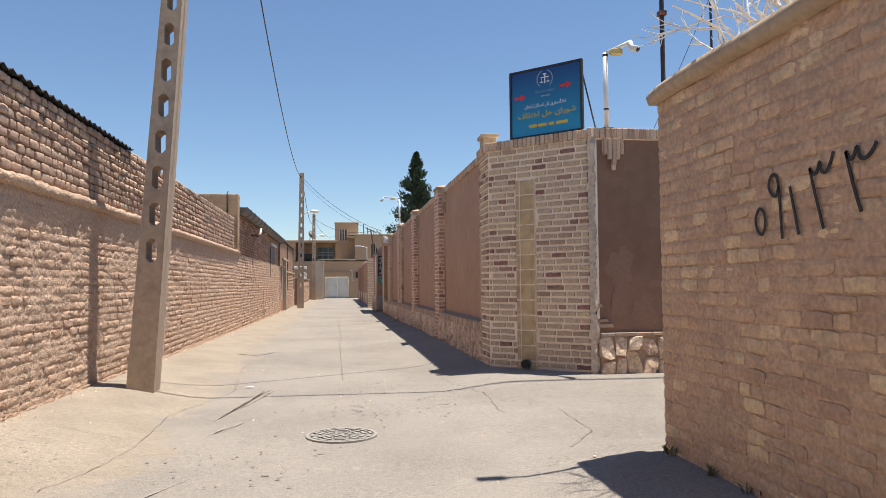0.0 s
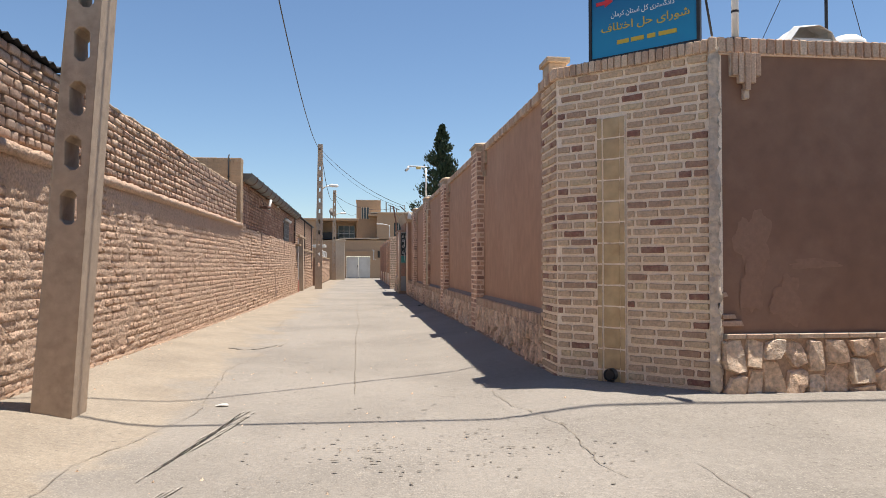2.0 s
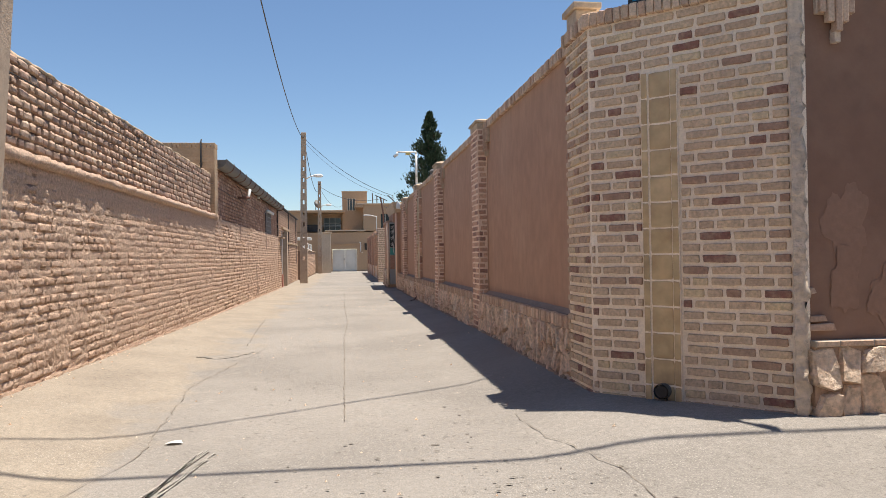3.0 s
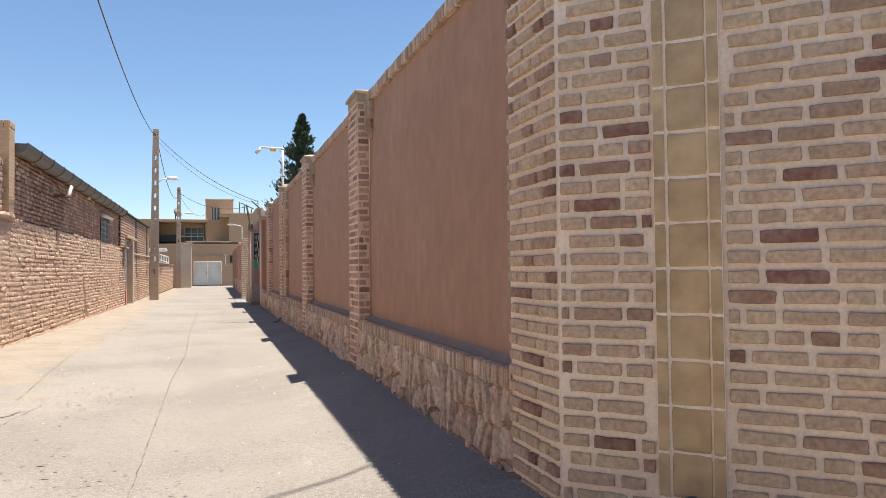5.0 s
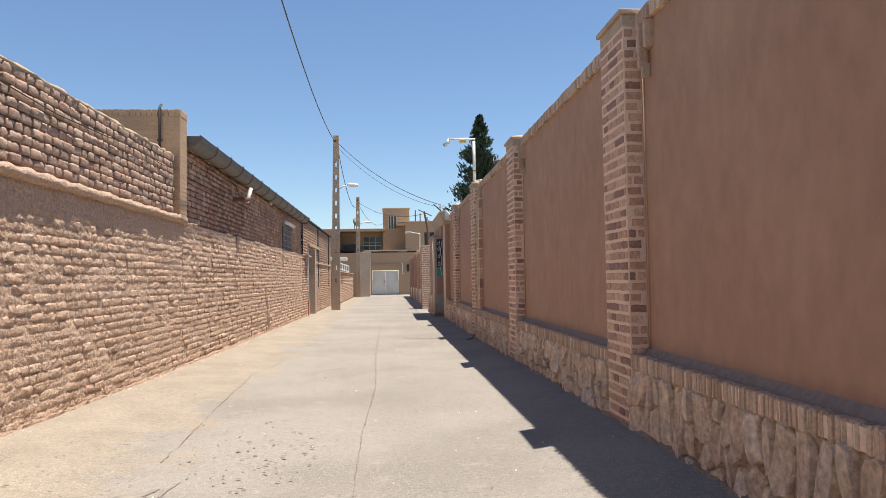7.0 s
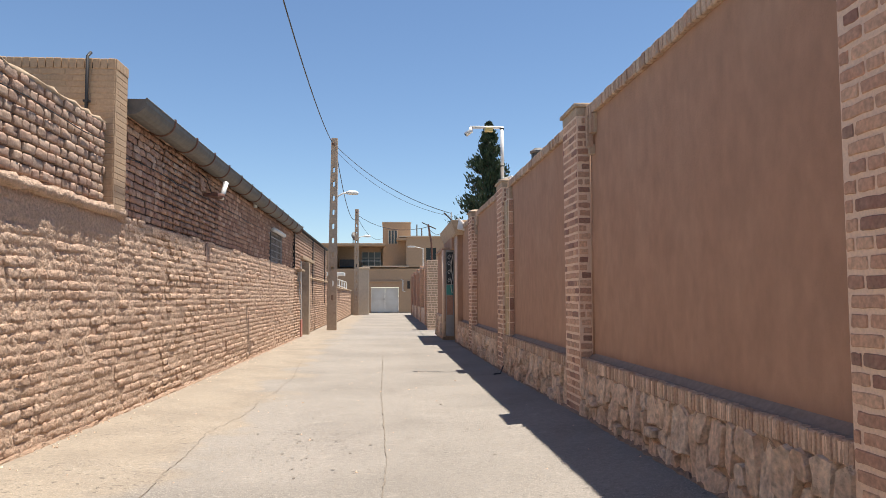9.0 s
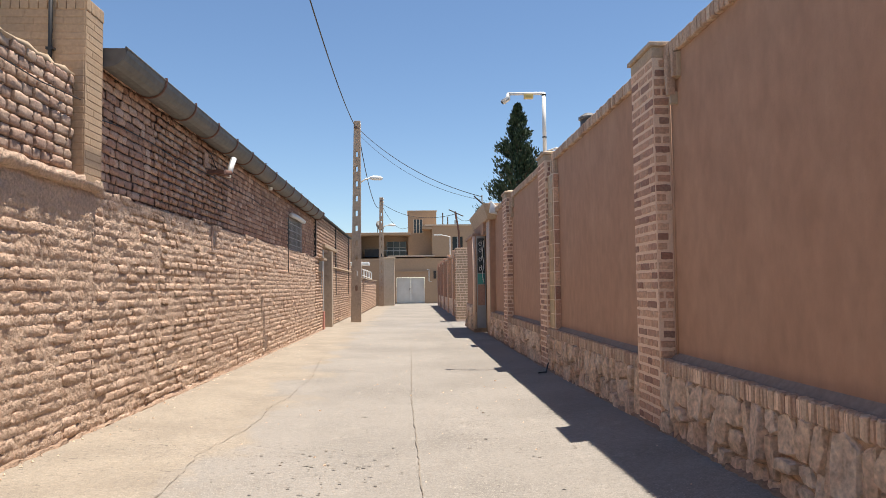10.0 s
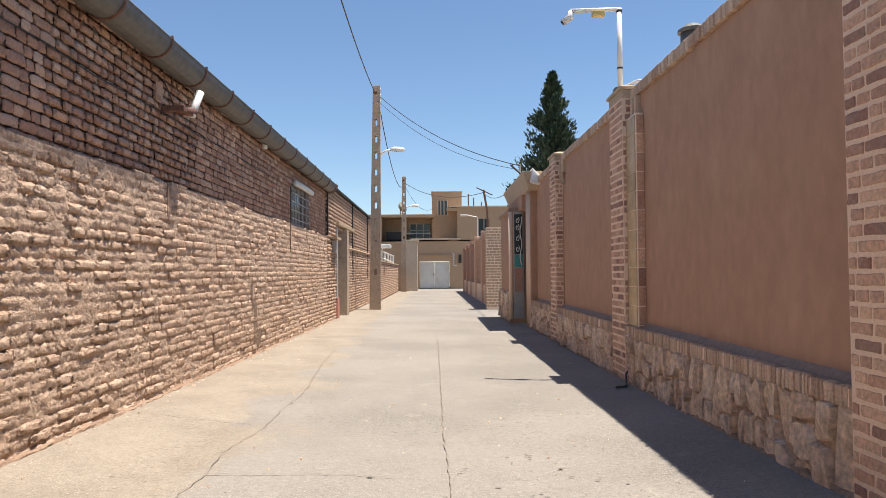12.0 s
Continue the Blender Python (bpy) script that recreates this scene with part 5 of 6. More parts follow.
def camera_post(at, height, arm, label):
    """A white post with an arm, a small floodlight and a bullet lens housing."""
    ob = thing("security_post", label, "security post", at, "white posts on the boundary wall")
    a = Vector(arm)
    d = a.normalized()
    part("post", Geo().tube([(0, 0, 0), (0, 0, height)], .03, 12), WHITE, ob, smooth=True)
    part("collar", Geo().tube([(0, 0, height * .25), (0, 0, height * .25 + .02)], .033, 12), BLACK, ob)
    part("collar", Geo().tube([(0, 0, height - .05), (0, 0, height - .02)], .034, 12), BLACK, ob)
    part("foot_plate", Geo().box(-.07, .07, -.07, .07, -.005, .012), SHEET, ob)
    part("arm", Geo().tube([(0, 0, height - .01), tuple(a + Vector((0, 0, height)))], .024, 10), WHITE, ob, smooth=True)
    e = a * .42 + Vector((0, 0, height))
    side = d.cross(UP)
    part("floodlight", Geo().box(-.07, .07, -.05, .05, -.085, -.02, Matrix.Translation(e)), YELLOWPL, ob, "yellowed small floodlight", bevel=.01)
    e = a * .98 + Vector((0, 0, height - .03))
    part("bullet_body", Geo().tube([e + UP * .03, e - UP * .04, e + d * .09 - UP * .10], [.028, .04, .042], 12), WHITE, ob, "white bullet security housing", smooth=True)
    part("lens", Geo().tube([e + d * .088 - UP * .098, e + d * .1 - UP * .11], .03, 12), BLACK, ob)
    return ob


camera_post((3.37, 8.70, 3.17), .98, (.24, -.26, .07), "white post with floodlight and security housing on the wall corner")
cp = camera_post((2.10, 24.58, 3.265), .93, (-.54, .12, .015), "white post with floodlight and security housing on a brick pier")
part("conduit", Geo().tube([(.0, -.03, .02), (.06, -.06, .03), (.1, -.4, .0), (.12, -.9, -.16)], .016, 8), WHITE, cp, smooth=True)

flue = thing("flue_vent", "galvanised metal flue vents standing on the wall top", "vent", (2.45, 22.9, 3.03))
part("chimney_pipe", Geo().tube([(0, .35, 0), (0, .35, .44)], .11, 16), SHEET, flue, smooth=True)
part("hood", Geo().tube([(0, .35, .44), (0, .35, .47), (0, .35, .52)], [.135, .135, .06], 16), SHEET, flue)
part("box_vent", Geo().box(-.12, .12, -.15, .1, 0, .33), SHEET, flue, bevel=.012)

# tile column and pipe by one pier
TY0, TY1, TX = 23.94, 24.275, 2.085
tp = setting("pier_tiles", Geo().box(TX, PANEL + .02, TY0, TY1, .02, 2.86), MORTAR, "narrow pilaster of ochre and brown tiles beside a brick pier", "tiling")
for k in range(14):
    z = .05 + .2 * k
    part("tile", Geo().box(TX - .010, TX + .004, TY0 + .01, TY1, z, z + .19), TILE, tp, bevel=.003)
    part("side_tile", Geo().box(TX + .01, PANEL - .002, TY0 - .010, TY0 + .004, z, z + .19), PIER, tp, bevel=.003)
hose = thing("rubber_hose", "black hose stub lying at a pier foot", "hose")
part("hose", Geo().tube([(x, y, ground_z(x, y) + .025 + dz) for x, y, dz in ((PX + .06, PIERS[2] - .06, .14), (PX - .02, PIERS[2] - .08, .06), (1.90, 23.74, 0), (1.80, 23.78, -.01))], .011, 8), BLACK, hose, smooth=True)

# ---- wall lamp under the gutter, drain stub, cables on the wall ----
wl = thing("wall_lamp", "rusty bracket with a pale tube lamp on the brick wall", "wall lamp")
part("plate", Geo().box(LX - .05, LX - .022, 23.38, 23.55, 2.88, 3.08), REDBRICK, wl)
part("bracket", Geo().box(LX - .03, LX + .20, 23.5, 23.6, 2.80, 2.86), RUST, wl, bevel=.01)
part("arm", Geo().tube([(LX + .1, 23.55, 2.83), (LX + .22, 23.75, 2.84)], .045, 10), RUST, wl, smooth=True)
part("tube_head", Geo().tube([(LX + .20, 23.72, 2.80), (LX + .22, 23.78, 2.93), (LX + .24, 23.86, 3.07)], [.042, .04, .04], 14), WHITE, wl, "pale metal tube lamp", smooth=True)
part("wire", Geo().tube([(LX - .03, 23.45, 3.12), (LX + .05, 23.4, 3.05), (LX + .1, 23.5, 2.86)], .006, 6), BLACK, wl)
ds = thing("drain_stub", "small white drain stub under the gutter", "pipe")
part("stub", Geo().tube([(LX + .03, 27.6, 3.30), (LX + .03, 27.6, 3.13)], .04, 10), WHITE, ds, smooth=True)
wc = thing("wall_cable", "thin black cable slung along the brick wall", "cable")
part("cable", Geo().tube([(LX + .02, 6 + 1.0 * i, 2.78 + .03 * math.sin(i * 1.7)) for i in range(14)] + [(LX + .04, 19.7, 2.80), (LX + .04, 20.0, 2.72)] + [(LX - .01, 20.5 + .8 * i, 2.78 + .02 * math.sin(i * 2.1)) for i in range(11)], .005, 6), BLACK, wc, smooth=True)
setting("damp_streak", Geo().box(LX + .004, LX + .016, 23.58, 23.66, 1.75, 2.10), DARKJOINT, "narrow dark streak on the wall below the lamp", "stain")

# ---- near wall: graffiti, post, dry branches ----
graf = thing("graffiti", "black spray-painted digits on the worn brick wall", "graffiti")


def stroke(pts, r=.0085):
    """A painted line given in wall metres (y, z), rounded between the points."""
    fine = []
    for i in range(len(pts) - 1):
        p0, p1_, p2_, p3_ = (Vector((0, *pts[max(0, min(len(pts) - 1, i + k))])) for k in (-1, 0, 1, 2))
        for q in range(5):
            t = q / 5
            fine.append(.5 * (2 * p1_ + (p2_ - p0) * t + (2 * p0 - 5 * p1_ + 4 * p2_ - p3_) * t * t + (3 * p1_ - p0 - 3 * p2_ + p3_) * t ** 3))
    fine.append(Vector((0, *pts[-1])))
    g = Geo()
    v = []
    for i, p in enumerate(fine):
        d = (fine[min(i + 1, len(fine) - 1)] - fine[max(i - 1, 0)]).normalized()
        o = Vector((0, -d.z, d.y)) * r
        for q in (p + o, p - o):
            v.append((NX - .010, q.y, q.z))
    g.add(v, [(2 * i, 2 * i + 1, 2 * i + 3, 2 * i + 2) for i in range(len(fine) - 1)])
    ob = part("digit_stroke", g, INK, graf)
    ob.modifiers.new("thick", "SOLIDIFY").thickness = .003


GRAF = (
    ((3.500, 1.575), (3.468, 1.612), (3.428, 1.590), (3.420, 1.525), (3.448, 1.480), (3.488, 1.500), (3.503, 1.545), (3.500, 1.575)),
    ((3.298, 1.705), (3.318, 1.665), (3.352, 1.672), (3.380, 1.715), (3.358, 1.765), (3.318, 1.762), (3.298, 1.705), (3.288, 1.57), (3.280, 1.446)),
    ((3.208, 1.695), (3.180, 1.58), (3.151, 1.459)),
    ((3.056, 1.759), (3.035, 1.68), (3.00, 1.56), (2.973, 1.472)),
    ((3.056, 1.759), (3.03, 1.728), (3.005, 1.735), (2.985, 1.775), (2.975, 1.735), (2.945, 1.725), (2.91, 1.765), (2.891, 1.807)),
    ((2.813, 1.793), (2.79, 1.70), (2.76, 1.60), (2.732, 1.525)),
    ((2.813, 1.793), (2.79, 1.755), (2.765, 1.765), (2.745, 1.80), (2.73, 1.755), (2.695, 1.745), (2.655, 1.77), (2.631, 1.801)),
)
for s in GRAF:
    stroke(s)

bp = thing("black_post", "thin black metal post with a small lamp behind the near wall", "post")
part("post", Geo().tube([(2.19, 4.60, 2.5), (2.19, 4.60, 5.45)], .016, 8), BLACK, bp)
part("lamp_box", Geo().box(2.10, 2.28, 4.55, 4.65, 5.45, 5.56), BLACK, bp, bevel=.01)
part("band", Geo().box(2.165, 2.215, 4.575, 4.625, 3.05, 3.08), RUST, bp)


def twig(g, p, d, length, r, depth, rnd):
    """A bare stick that forks into thinner ones."""
    n = 3
    pts = [p]
    q = p
    for i in range(n):
        d = (d + Vector((rnd.uniform(-.3, .3), rnd.uniform(-.3, .3), rnd.uniform(-.2, .2)))).normalized()
        q = q + d * length / n
        pts.append(q)
    g.tube(pts, [r * (1 - .55 * i / n) for i in range(n + 1)], 5)
    if depth > 0:
        for k in range(rnd.choice((2, 3))):
            at = pts[rnd.choice((1, 2, 3))]
            nd = (d + Vector((rnd.uniform(-1, 1), rnd.uniform(-1, 1), rnd.uniform(-.5, .7)))).normalized()
            twig(g, at, nd, length * rnd.uniform(.55, .8), r * .6, depth - 1, rnd)


rnd = random.Random(31)
bush = thing("dry_bush", "bleached bare branches rising behind the near wall", "bush", (0, 0, 0))
part("trunk", Geo().tube([(2.95, 3.3, 0), (2.9, 3.3, 1.4), (2.85, 3.4, 2.2)], [.06, .05, .04], 8), TWIG, bush)
for k in range(84):
    g = Geo()
    y = 4.62 - k * .036
    twig(g, Vector((2.6 + rnd.uniform(-.05, .35), y - .35 + rnd.uniform(-.1, .1), 2.35)), Vector((rnd.uniform(-.2, .2), rnd.uniform(-.25, .25), 1.4)).normalized(), rnd.uniform(.4, .7), .017, 3, rnd)
    part("branch", g, TWIG, bush)

WEED = surf("dry_weed", [(.10, .12, .05), (.22, .19, .10), (.15, .15, .07)], rough=.8, fine=20, fine_amt=.3, bump=0)
rnd = random.Random(63)
for wx, wy, count in ((NX - .03, 4.52, 26), (NX - .03, 3.98, 22), (NX - .02, 3.62, 12)):
    tuft = thing("weed_tuft", "small dry weed at the foot of the brick wall", "weed", (wx, wy, ground_z(wx, wy)), "weeds along the near wall")
    g = Geo()
    for k in range(count):
        a, h = rnd.uniform(0, 6.28), rnd.uniform(.025, .075)
        c, d = Vector((rnd.gauss(0, .018), rnd.gauss(0, .03), 0)), Vector((math.cos(a), math.sin(a), 0))
        o = Vector((-d.y, d.x, 0)) * .004
        g.add([c - o, c + o, c + d * h * .35 + UP * h * .7 + o * .8, c + d * h * .8 + UP * h], [(0, 1, 2), (0, 2, 3)])
    tagged(part("blade", g, WEED, tuft), kind="stuff")

# ---- roof things beyond the side wall ----
setting("house_behind_wall", Geo().box(4.9, 10.5, 11.4, 15.5, 0, 3.42), FARWALL, "flat-roofed house behind the boundary wall", "house")
cool = thing("roof_cooler", "white evaporative cooler wrapped in sheeting on a flat roof", "cooler", (6.45, 12.3, 3.42))
part("body", Geo().box(-.32, .30, -.1, .6, 0, .98), WHITE, cool, bevel=.03)
# flat plate; the opening's shade is painted by its colour
part("louvre", Geo().box(-.24, .14, -.125, -.1, .52, .92), DARK, cool, "near-black plate coloured as the shaded louvre opening")
for x in (-.20, -.09, .02, .12):
    part("slat", Geo().box(x, x + .02, -.135, -.12, .52, .92), GREYMETAL, cool)
part("louvre_frame", Geo().box(-.27, -.24, -.14, -.1, .49, .95).box(.14, .17, -.14, -.1, .49, .95).box(-.24, .14, -.14, -.1, .92, .95), WHITE, cool)
rnd = random.Random(21)
v = []
for i, (cx_, cz_) in enumerate(((-.42, .74), (-.40, .98), (-.24, 1.12), (.02, 1.16), (.22, 1.10), (.36, .82), (.46, .42))):
    for k in range(7):
        v.append((cx_ + rnd.uniform(-.025, .025), -.16 + .13 * k, cz_ + rnd.uniform(-.03, .03) - .05 * (k in (0, 6))))
part("wrap_sheet", Geo().add(v, [(i * 7 + k, i * 7 + k + 1, i * 7 + k + 8, i * 7 + k + 7) for i in range(6) for k in range(6)]), WHITE, cool, "crumpled white sheeting").modifiers.new("thick", "SOLIDIFY").thickness = .01
tank = thing("roof_tank", "pale wrapped water tank with a domed top on a flat roof", "water tank", (7.22, 12.6, 3.42))
part("shell", Geo().tube([(0, 0, 0), (0, 0, .75), (0, 0, .92)], [.30, .31, .29], 20), WHITE, tank, smooth=True)
part("lid", Geo().tube([(0, 0, .92), (0, 0, 1.06), (0, 0, 1.14), (0, 0, 1.17)], [.29, .25, .15, .03], 20), WHITE, tank, smooth=True)
ant = thing("antenna_mast", "thin dark antenna mast with guy wires on a flat roof", "antenna", (7.25, 13.1, 3.42))
part("mast", Geo().tube([(0, 0, 0), (0, 0, 3.6)], .025, 8), BLACK, ant)
part("guy_wire", Geo().tube([(0, 0, 3.4), (1.3, .4, 0)], .006, 5), BLACK, ant)
part("guy_wire", Geo().tube([(0, 0, 3.4), (-1.3, .8, 0)], .006, 5), BLACK, ant)

# ---- gateway in the right wall ----
GX = 1.78
setting("gateway_jamb", Geo().box(2.03, 2.5, 31.9, 32.7, -.2, 2.98), PLASTER, "brown plastered gateway jamb in the boundary wall", "gateway", bevel=.02)
for d in (.06, .26, .46):
    setting("jamb_moulding", Geo().tube([(2.03, 31.94 + d, .1), (2.03, 31.94 + d, 2.95)], .035, 8), PMORTAR, "pale upright moulding on the gateway jamb", "trim", smooth=True)
setting("gateway_header", Geo().box(1.95, 2.5, 32.7, 35.6, 2.62, 2.98), PLASTER, "plastered header above the gateway", "lintel")
setting("gateway_beam", Geo().add([(1.95, 31.6, 2.93), (2.5, 31.6, 2.93), (2.5, 35.6, 2.93), (1.95, 35.6, 2.93), (1.82, 31.42, 3.30), (2.5, 31.42, 3.30), (2.5, 35.75, 3.30), (1.82, 35.75, 3.30)],
                                  [(0, 3, 2, 1), (4, 5, 6, 7), (0, 1, 5, 4), (1, 2, 6, 5), (2, 3, 7, 6), (3, 0, 4, 7)]), CAPSTONE, "flared plaster cornice above the gateway", "lintel", bevel=.03)
setting("gateway_top", Geo().add([(1.98, 31.38, 3.05), (2.26, 31.38, 2.99), (2.24, 31.38, 3.14), (2.02, 31.38, 3.37), (1.98, 35.8, 3.30), (2.3, 35.8, 3.30), (2.26, 35.8, 3.34), (2.0, 35.8, 3.37)],
                                 [(0, 1, 2, 3), (4, 7, 6, 5), (0, 4, 5, 1), (1, 5, 6, 2), (2, 6, 7, 3), (3, 7, 4, 0)]), WHITE, "whitewashed top of the gateway cornice", "coping", bevel=.03)
# thin plate closing the gateway; its near-black colour paints the passage's shade
setting("gateway_back", Geo().box(2.45, 2.5, 32.7, 33.4, -.1, 2.62), DARK, "near-black plate coloured as the shaded gateway passage", "passage")
stick = thing("roof_stick", "dark crossed sticks tied on the gateway cornice", "stick", (2.0, 33.4, 3.36))
part("stick", Geo().tube([(0, 0, 0), (0, .02, .38)], .018, 6), GREYMETAL, stick)
part("stick", Geo().tube([(-.22, 0, .36), (.06, 0, .1)], .022, 6), BLACK, stick)
gd = thing("metal_gate", "open metal gate leaf with teal sheet and white scrollwork", "gate", (0, 33.4, 0))
part("leaf", Geo().box(GX + .05, 2.07, 0, .05, .13, 2.62), GREYMETAL, gd, bevel=.006)
part("glazed_panel", Geo().box(GX + .07, 2.04, -.012, -.002, 1.62, 2.56), GLASS, gd)
part("teal_panel", Geo().box(GX + .07, 2.04, -.012, -.002, 1.32, 1.60), TEAL, gd, "teal painted sheet")
part("brown_panel", Geo().box(GX + .07, 2.04, -.012, -.002, .74, 1.30), PIER, gd, "brown painted panel")
part("scroll_bar", Geo().tube([(2.0 + .02 * math.sin(z * 11), -.03, z) for z in [1.36 + .06 * k for k in range(20)]], .012, 6), WHITE, gd)
for zc in (1.75, 2.0, 2.25, 2.42):
    part("scroll", Geo().tube([(1.92 + (.01 + .005 * k) * math.cos(k * .9), -.025, zc + (.02 + .009 * k) * math.sin(k * .9)) for k in range(9)], .008, 5), WHITE, gd)
gp = setting("wall_gate_far", Geo().box(GX, 2.5, 33.46, 36.0, .55, 2.62), PLASTER, "brown plaster panel beyond the gateway")
setting("gate_far_trim", Geo().tube([(GX - .005, 33.5, .1), (GX - .005, 33.5, 2.62)], .05, 8), PMORTAR, "pale upright moulding on the far jamb", "trim", smooth=True)
b2 = setting("plinth_gate_far", Geo().box(GX - .03, 2.5, 33.56, 36.02, -.2, .74), STONEGAP, "rubble stone plinth beyond the gateway", "plinth")
stones(Face((GX - .04, 0), (-1, 0)), b2, 33.56, 36.02, .05, .74, 88, .3)
setting("coping_gate_far", Geo().box(GX - .06, 2.56, 33.46, 36.06, 2.62, 2.70), ROWLOCK, "brick coping beyond the gateway", "coping", bevel=.01)
post = thing("service_post", "leaning dark service post with cables on the wall", "post", (2.42, 50.5, 2.68))
part("post", Geo().tube([(.1, 0, -.2), (.05, 0, 1.4), (-.12, 0, 2.4)], .05, 8), RUST, post)
part("crossbar", Geo().tube([(-.45, 0, 2.5), (.3, 0, 2.15)], .03, 6), BLACK, post)

# far right wall: yellow brick end pillar and panels
fp = setting("pillar_far", Geo().box(1.66, 2.36, 39.9, 40.5, -.1, 2.66), PMORTAR, "yellow brick end pillar of the far wall", "pier")
lay(Face((0, 39.9), (0, -1)), fp, courses(-2.36, -1.66, .08, 2.64, .092, .02, (.23, .115), 111, bed=.03), bank(neat_brick, .008, .006, .012, YELLOW), -2, 120, YELLOW, seed=5)
lay(Face((1.66, 0), (-1, 0)), fp, courses(39.9, 40.5, .08, 2.64, .092, .02, (.23, .115), 112, bed=.03), bank(neat_brick, .008, .006, .012, YELLOW), 40, 80, YELLOW, seed=6)
for i in range(5):
    a = 40.5 + i * 4.5
    setting("wall_far_panel", Geo().box(1.98, 2.3, a, a + 4.5, .6, 2.6), PLASTER, "distant brown plaster wall panel")
    setting("plinth_far", Geo().box(1.86, 2.3, a, a + 4.5, -.1, .72), STONE, "distant stone plinth", "plinth")
    setting("coping_far", Geo().box(1.90, 2.36, a, a + 4.5, 2.6, 2.70), ROWLOCK, "distant brick coping", "coping")
    setting("pier_far", Geo().box(1.80, 2.3, a + 4.1, a + 4.5, -.1, 2.82), PIER, "distant brick pier", "pier", bevel=.01)
wlp = thing("yard_lamp", "pale lamp arm above the far wall", "lamp", (2.1, 52.0, 2.7))
part("post", Geo().tube([(0, 0, 0), (0, 0, 1.2), (-.5, 0, 1.3)], .03, 8), WHITE, wlp)
part("head", Geo().box(-.85, -.45, -.06, .06, 1.25, 1.34), WHITE, wlp, bevel=.02)

# ---- low wall, rail and pillars on the left, far end ----
lw = setting("wall_low", Geo().box(-2.66, -2.35, 46.3, 63.0, -.1, 1.68), OLDMORTAR, "low sunlit brick wall with a white rail")
lay(Face((-2.35, 0), (1, 0)), lw, courses(-63, -46.3, .06, 1.68, .09, .016, (.23, .12), 121, bed=.02), bank(rough_brick, .006, .008, .02, ADOBE, 10), -45, 100, ADOBE, seed=9)
setting("coping_low", ragged_bar(46.3, 63.0, -2.70, -2.30, 1.68, 1.75, .3, .01, 5), CAPMUD, "uneven mud top of the low wall", "coping", smooth=True)
rail = thing("white_rail", "white painted pipe rail on the low wall", "railing")
for z in (1.80, 2.2):
    part("rail", Geo().tube([(-2.45, 47.5, z + (.12 if z < 2 else .0)), (-2.45, 59.0, z)], .035, 8), WHITE, rail)
for k in range(6):
    y = 47.5 + k * 2.3
    part("upright", Geo().tube([(-2.45, y, 1.74), (-2.45, y, 2.2)], .035, 8), WHITE, rail)
aw = thing("white_awning", "small white awning sheet beyond the low wall", "awning", (-2.6, 50.0, 2.36))
part("sheet", Geo().box(-.5, .55, -.4, .8, 0, .16), WHITE, aw, bevel=.03)
part("prop", Geo().tube([(-.4, .3, -2.3), (-.4, .3, .02)], .03, 6), WHITE, aw)
part("prop", Geo().tube([(.12, .75, -.62), (.12, .75, .02)], .03, 6), WHITE, aw)
setting("pillar_gate_left", Geo().box(-1.86, -1.14, 64.2, 64.9, -.1, 3.24), PALE, "pale rendered gate pillar", "pillar", bevel=.02)
setting("wall_pale_left", Geo().box(-4.2, -1.86, 64.4, 64.7, -.1, 3.2), FARWALL, "tan rendered wall beside the pillar")
setting("pillar_cap_left", Geo().box(-1.92, -1.08, 64.14, 64.96, 3.24, 3.36), PALE, "projecting cap of the pale pillar", "cap", bevel=.02)

# ---- house at the lane's end ----
hs = thing("end_house", "two-storey tan rendered house closing the lane", "house", (0, 70, 0))
FY = 0.0
w = part("ground_wall", Geo().box(-1.7, -1.12, 0, .3, 0, 2.3).box(1.07, 5.8, 0, .3, 0, 3.55).box(-1.12, 1.07, 0, .3, 2.02, 2.3).box(-1.7, 1.07, 0, .3, 2.3, 3.7), FARWALL, hs)
part("band", Geo().box(-1.75, 1.9, -.14, 0, 3.62, 3.72), PALE, hs, "pale ledge above the gate")
part("step_band", Geo().box(-1.3, 1.3, -.10, 0, 2.42, 2.52), FARWALL, hs)
part("upper_floor", Geo().box(-12, 6, 0, 6, 3.5, 3.6), FARWALL, hs)
part("loggia_back", Geo().box(-12, 1.67, 2.0, 2.3, 3.6, 5.3), FARWALL, hs)
part("left_front", Geo().box(-12, -3.9, 0, .3, 0, 5.3), FARWALL, hs)
part("left_low_front", Geo().box(-3.9, -1.7, .0, .3, 0, 3.6), FARWALL, hs)
part("roof_slab", Geo().box(-12, .0, -.15, 6, 5.3, 5.5), FARWALL, hs, bevel=.02)
part("stair_tower", Geo().box(-.2, 2.06, 1.2, 5, 3.6, 7.27), FARWALL, hs, bevel=.02)
part("tower_coping", Geo().box(-.25, 2.11, 1.15, 5.05, 7.27, 7.33), PALE, hs)
rb = part("right_block", Geo().box(1.67, 3.25, 0, .3, 3.55, 6.0).box(4.05, 6.5, 0, .3, 3.55, 6.0).box(3.25, 4.05, 0, .3, 5.15, 6.0).box(3.25, 4.05, 0, .3, 3.55, 3.85).box(1.67, 6.5, .3, 6, 3.55, 6.0), FARWALL, hs)
part("right_coping", Geo().box(1.1, 6.6, -.12, 6, 6.0, 6.1), PALE, hs)
part("canopy", Geo().box(.9, 1.67, -.1, 1.2, 5.75, 5.95), FARWALL, hs)
wn1 = part("window", Geo().box(3.25, 4.05, .1, .14, 3.85, 5.15), GLASS, hs, "dark window")
part("frame_bar", Geo().box(3.62, 3.68, .06, .1, 3.85, 5.15), GREYMETAL, wn1)
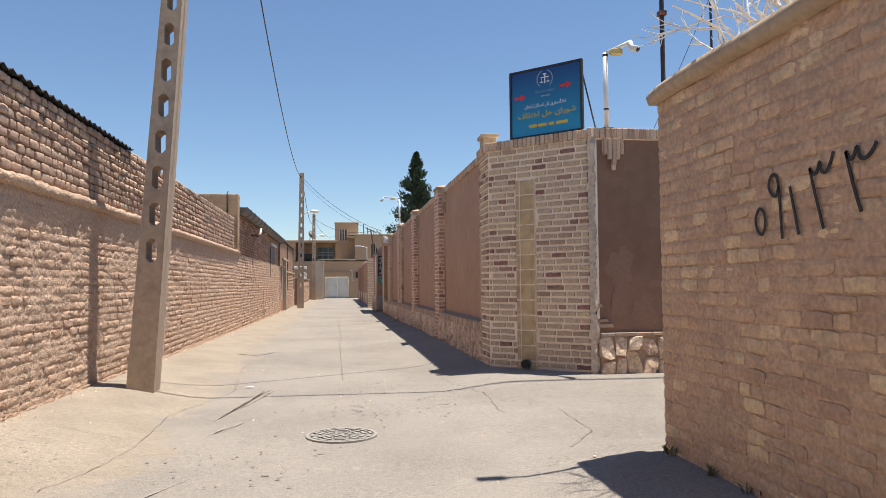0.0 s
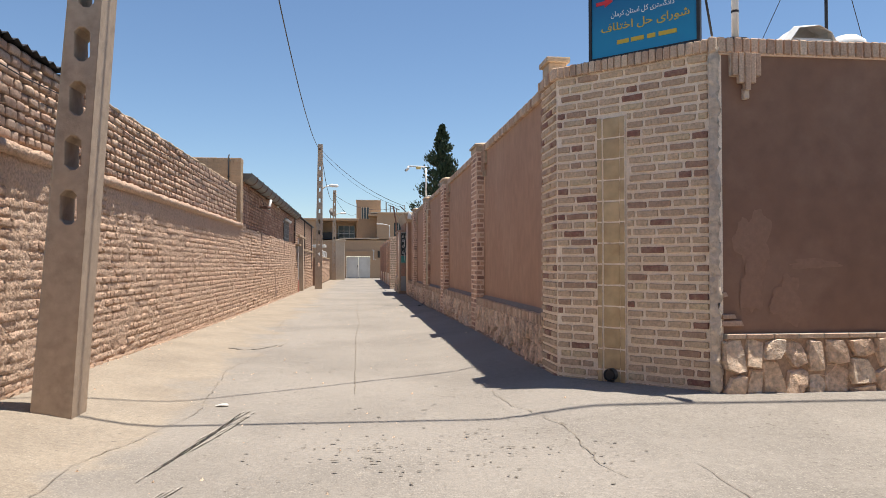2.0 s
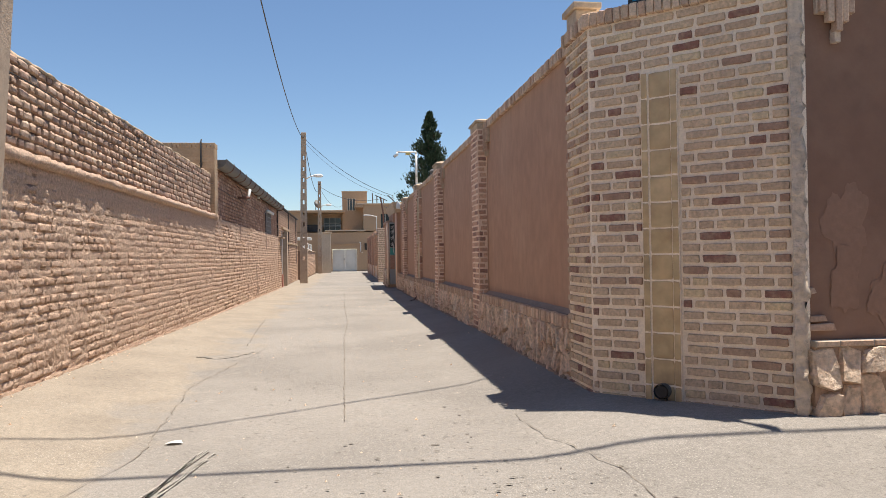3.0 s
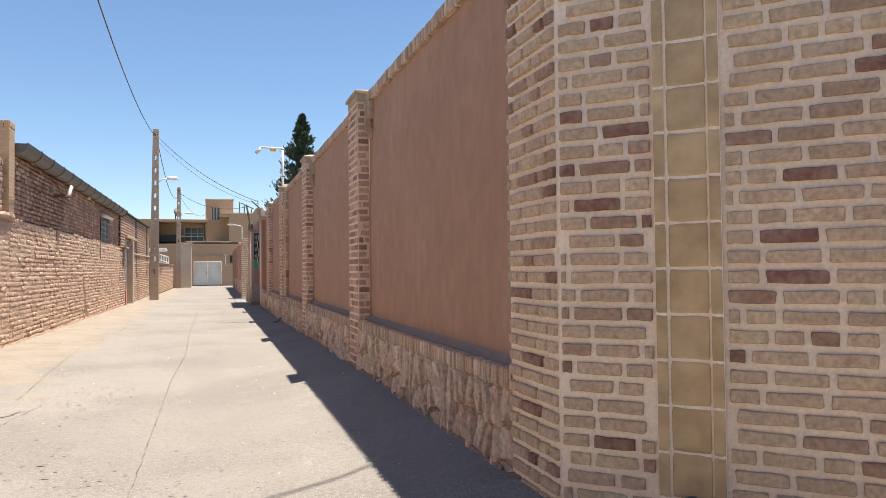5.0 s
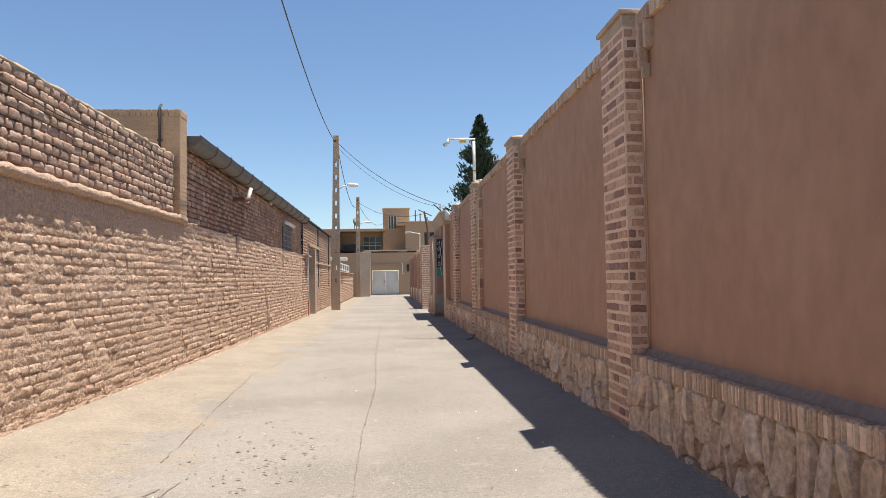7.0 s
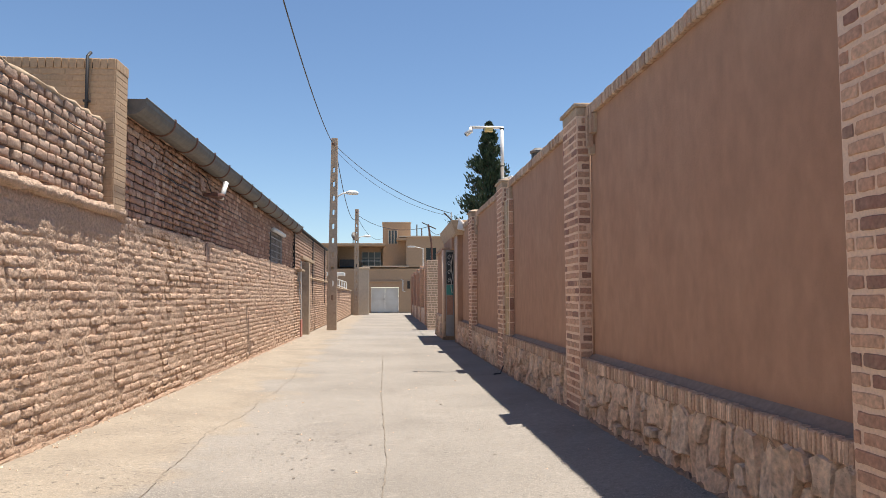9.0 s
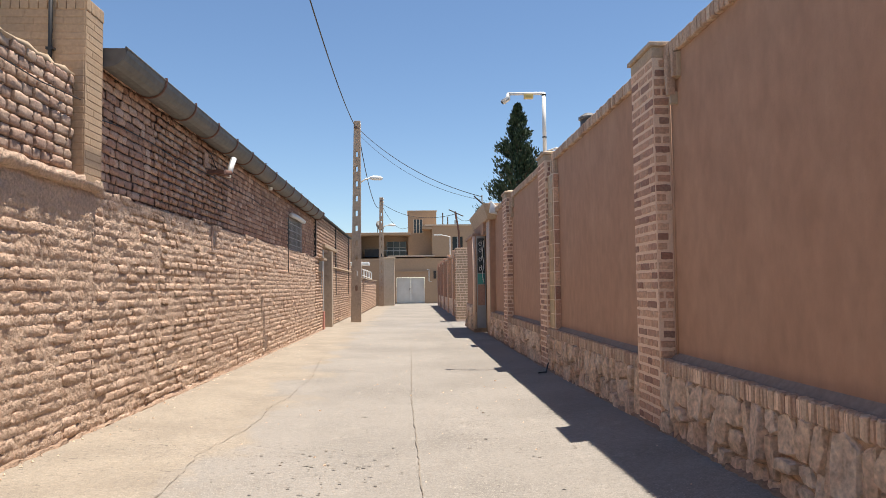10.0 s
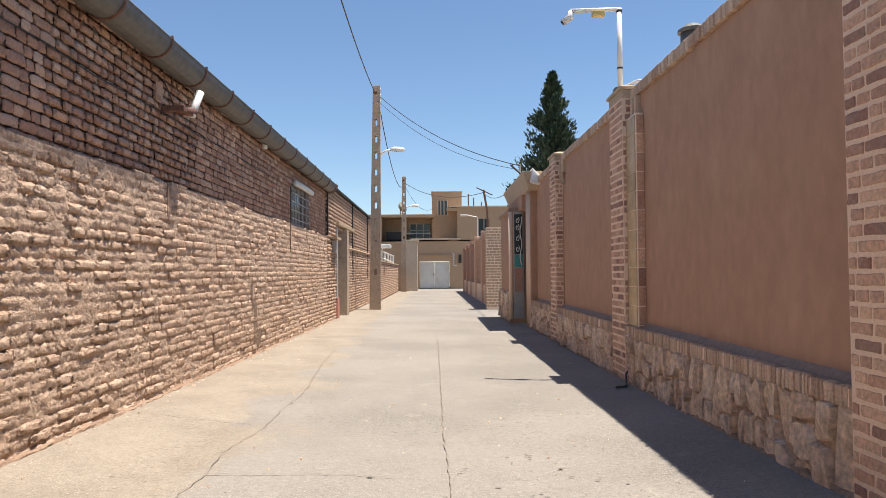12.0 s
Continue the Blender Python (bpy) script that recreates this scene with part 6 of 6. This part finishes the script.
tw = part("window", Geo().box(.25, 1.0, 1.16, 1.2, 5.56, 6.6), GLASS, hs, "tall barred tower window")
for x in (.22, .44, .68, .94):
    part("mullion", Geo().box(x, x + .07, 1.1, 1.16, 5.5, 6.66), PALE, tw)
lg = part("window", Geo().box(-1.9, -.35, 1.95, 2.0, 3.65, 4.9), GLASS, hs, "wide loggia window")
for x in (-1.92, -1.4, -.9, -.4):
    part("mullion", Geo().box(x, x + .06, 1.88, 1.95, 3.62, 4.95), GREYMETAL, lg)
part("transom", Geo().box(-1.92, -.34, 1.88, 1.95, 4.4, 4.46), GREYMETAL, lg)
part("loggia_box", Geo().box(-3.6, -2.1, .6, 1.4, 3.6, 4.25), DARK, hs, "dark awning in the loggia")
part("pipe_rail", Geo().tube([(-2.1, .1, 4.1), (-.3, .1, 4.1)], .03, 6), GREYMETAL, hs)
part("meter", Geo().box(1.75, 1.95, -.12, 0, 1.9, 2.5), DARK, hs)
part("gas_pipe", Geo().tube([(1.25, -.06, 2.6), (1.4, -.06, 2.6), (1.4, -.06, 1.7), (1.6, -.06, 1.7)], .035, 8), WHITE, hs)
gt = thing("double_gate", "white painted double-leaf metal gate", "gate", (0, 70, 0))
for x0, x1 in ((-1.10, -.02), (.0, 1.05)):
    leaf = part("leaf", Geo().box(x0, x1, .10, .15, .05, 1.98), GATE, gt, bevel=.01)
    for k in range(3):
        xx = x0 + (x1 - x0) * (k + .5) / 3
        part("rib", Geo().box(xx - .02, xx + .02, .085, .10, .12, 1.9), GATE, leaf)
    part("rail", Geo().box(x0 + .03, x1 - .03, .085, .10, 1.0, 1.06), GATE, leaf)
part("gate_handle", Geo().tube([(-.09, .06, 1.0), (-.09, .06, 1.2)], .02, 6), BLACK, gt)
dish = thing("satellite_dish", "grey satellite dish on the house roof", "dish", (-2.6, 71.5, 5.5))
part("dish", Geo().tube([(0, 0, .55), (.12, -.1, .62), (.2, -.16, .66)], [.08, .36, .42], 16), SHEET, dish, smooth=True)
part("stand", Geo().tube([(0, 0, 0), (0, 0, .55)], .04, 6), BLACK, dish)
for x, h in ((2.6, 1.1), (3.0, .8), (3.6, .5)):
    ch = thing("roof_pipe", "thin vent pipe on the house roof", "pipe", (x, 72, 6.1))
    part("pipe", Geo().tube([(0, 0, 0), (0, 0, h)], .05, 8), SHEET, ch)

# ---- cypress ----
cyp = thing("cypress_tree", "dark green pointed cypress tree behind the wall", "tree", (5.35, 49.0, 0))
part("trunk", Geo().tube([(0, 0, 0), (.05, 0, 3), (.0, .05, 6), (0, 0, 9.4)], [.24, .18, .1, .02], 10), BARK, cyp, smooth=True)
rnd = random.Random(12)


def crown_r(z):
    return min(2.0, .37 * (10.25 - z), .55 + .9 * (z - .6))


limbs = Geo()
g = Geo()
for k in range(300):
    zt = 1.6 + 8.5 * rnd.random() ** .85
    a = rnd.uniform(0, 2 * math.pi)
    r = max(.03, crown_r(zt) * rnd.uniform(.70, 1.12) * (1 + .16 * math.sin(a * 3 + zt * 2.2)))
    tip = Vector((r * math.cos(a), r * math.sin(a), zt))
    root = Vector((0, 0, zt - r * rnd.uniform(.5, .9)))
    limbs.tube([root, root.lerp(tip, .55) - UP * .05, tip], [.03, .02, .006], 4)
    for q in range(72):
        f_ = rnd.random() ** .6
        c = root.lerp(tip, .2 + .8 * f_) + Vector((rnd.gauss(0, .11), rnd.gauss(0, .11), rnd.gauss(0, .12))) * min(1, r + .15)
        d = (Vector((c.x, c.y, 0)).normalized() * .5 + UP * rnd.uniform(.6, 1.3) + Vector((rnd.gauss(0, .35), rnd.gauss(0, .35), 0))).normalized()
        o = d.cross(Vector((rnd.gauss(0, 1), rnd.gauss(0, 1), rnd.gauss(0, 1)))).normalized()
        L_ = rnd.uniform(.10, .24)
        w_ = L_ * .22
        g.add([c, c + d * L_ * .5 + o * w_, c + d * L_, c + d * L_ * .5 - o * w_], [(0, 1, 2, 3)])
part("limb_core", limbs, BARK, cyp)
tagged(part("crown", g, NEEDLE, cyp), kind="stuff")
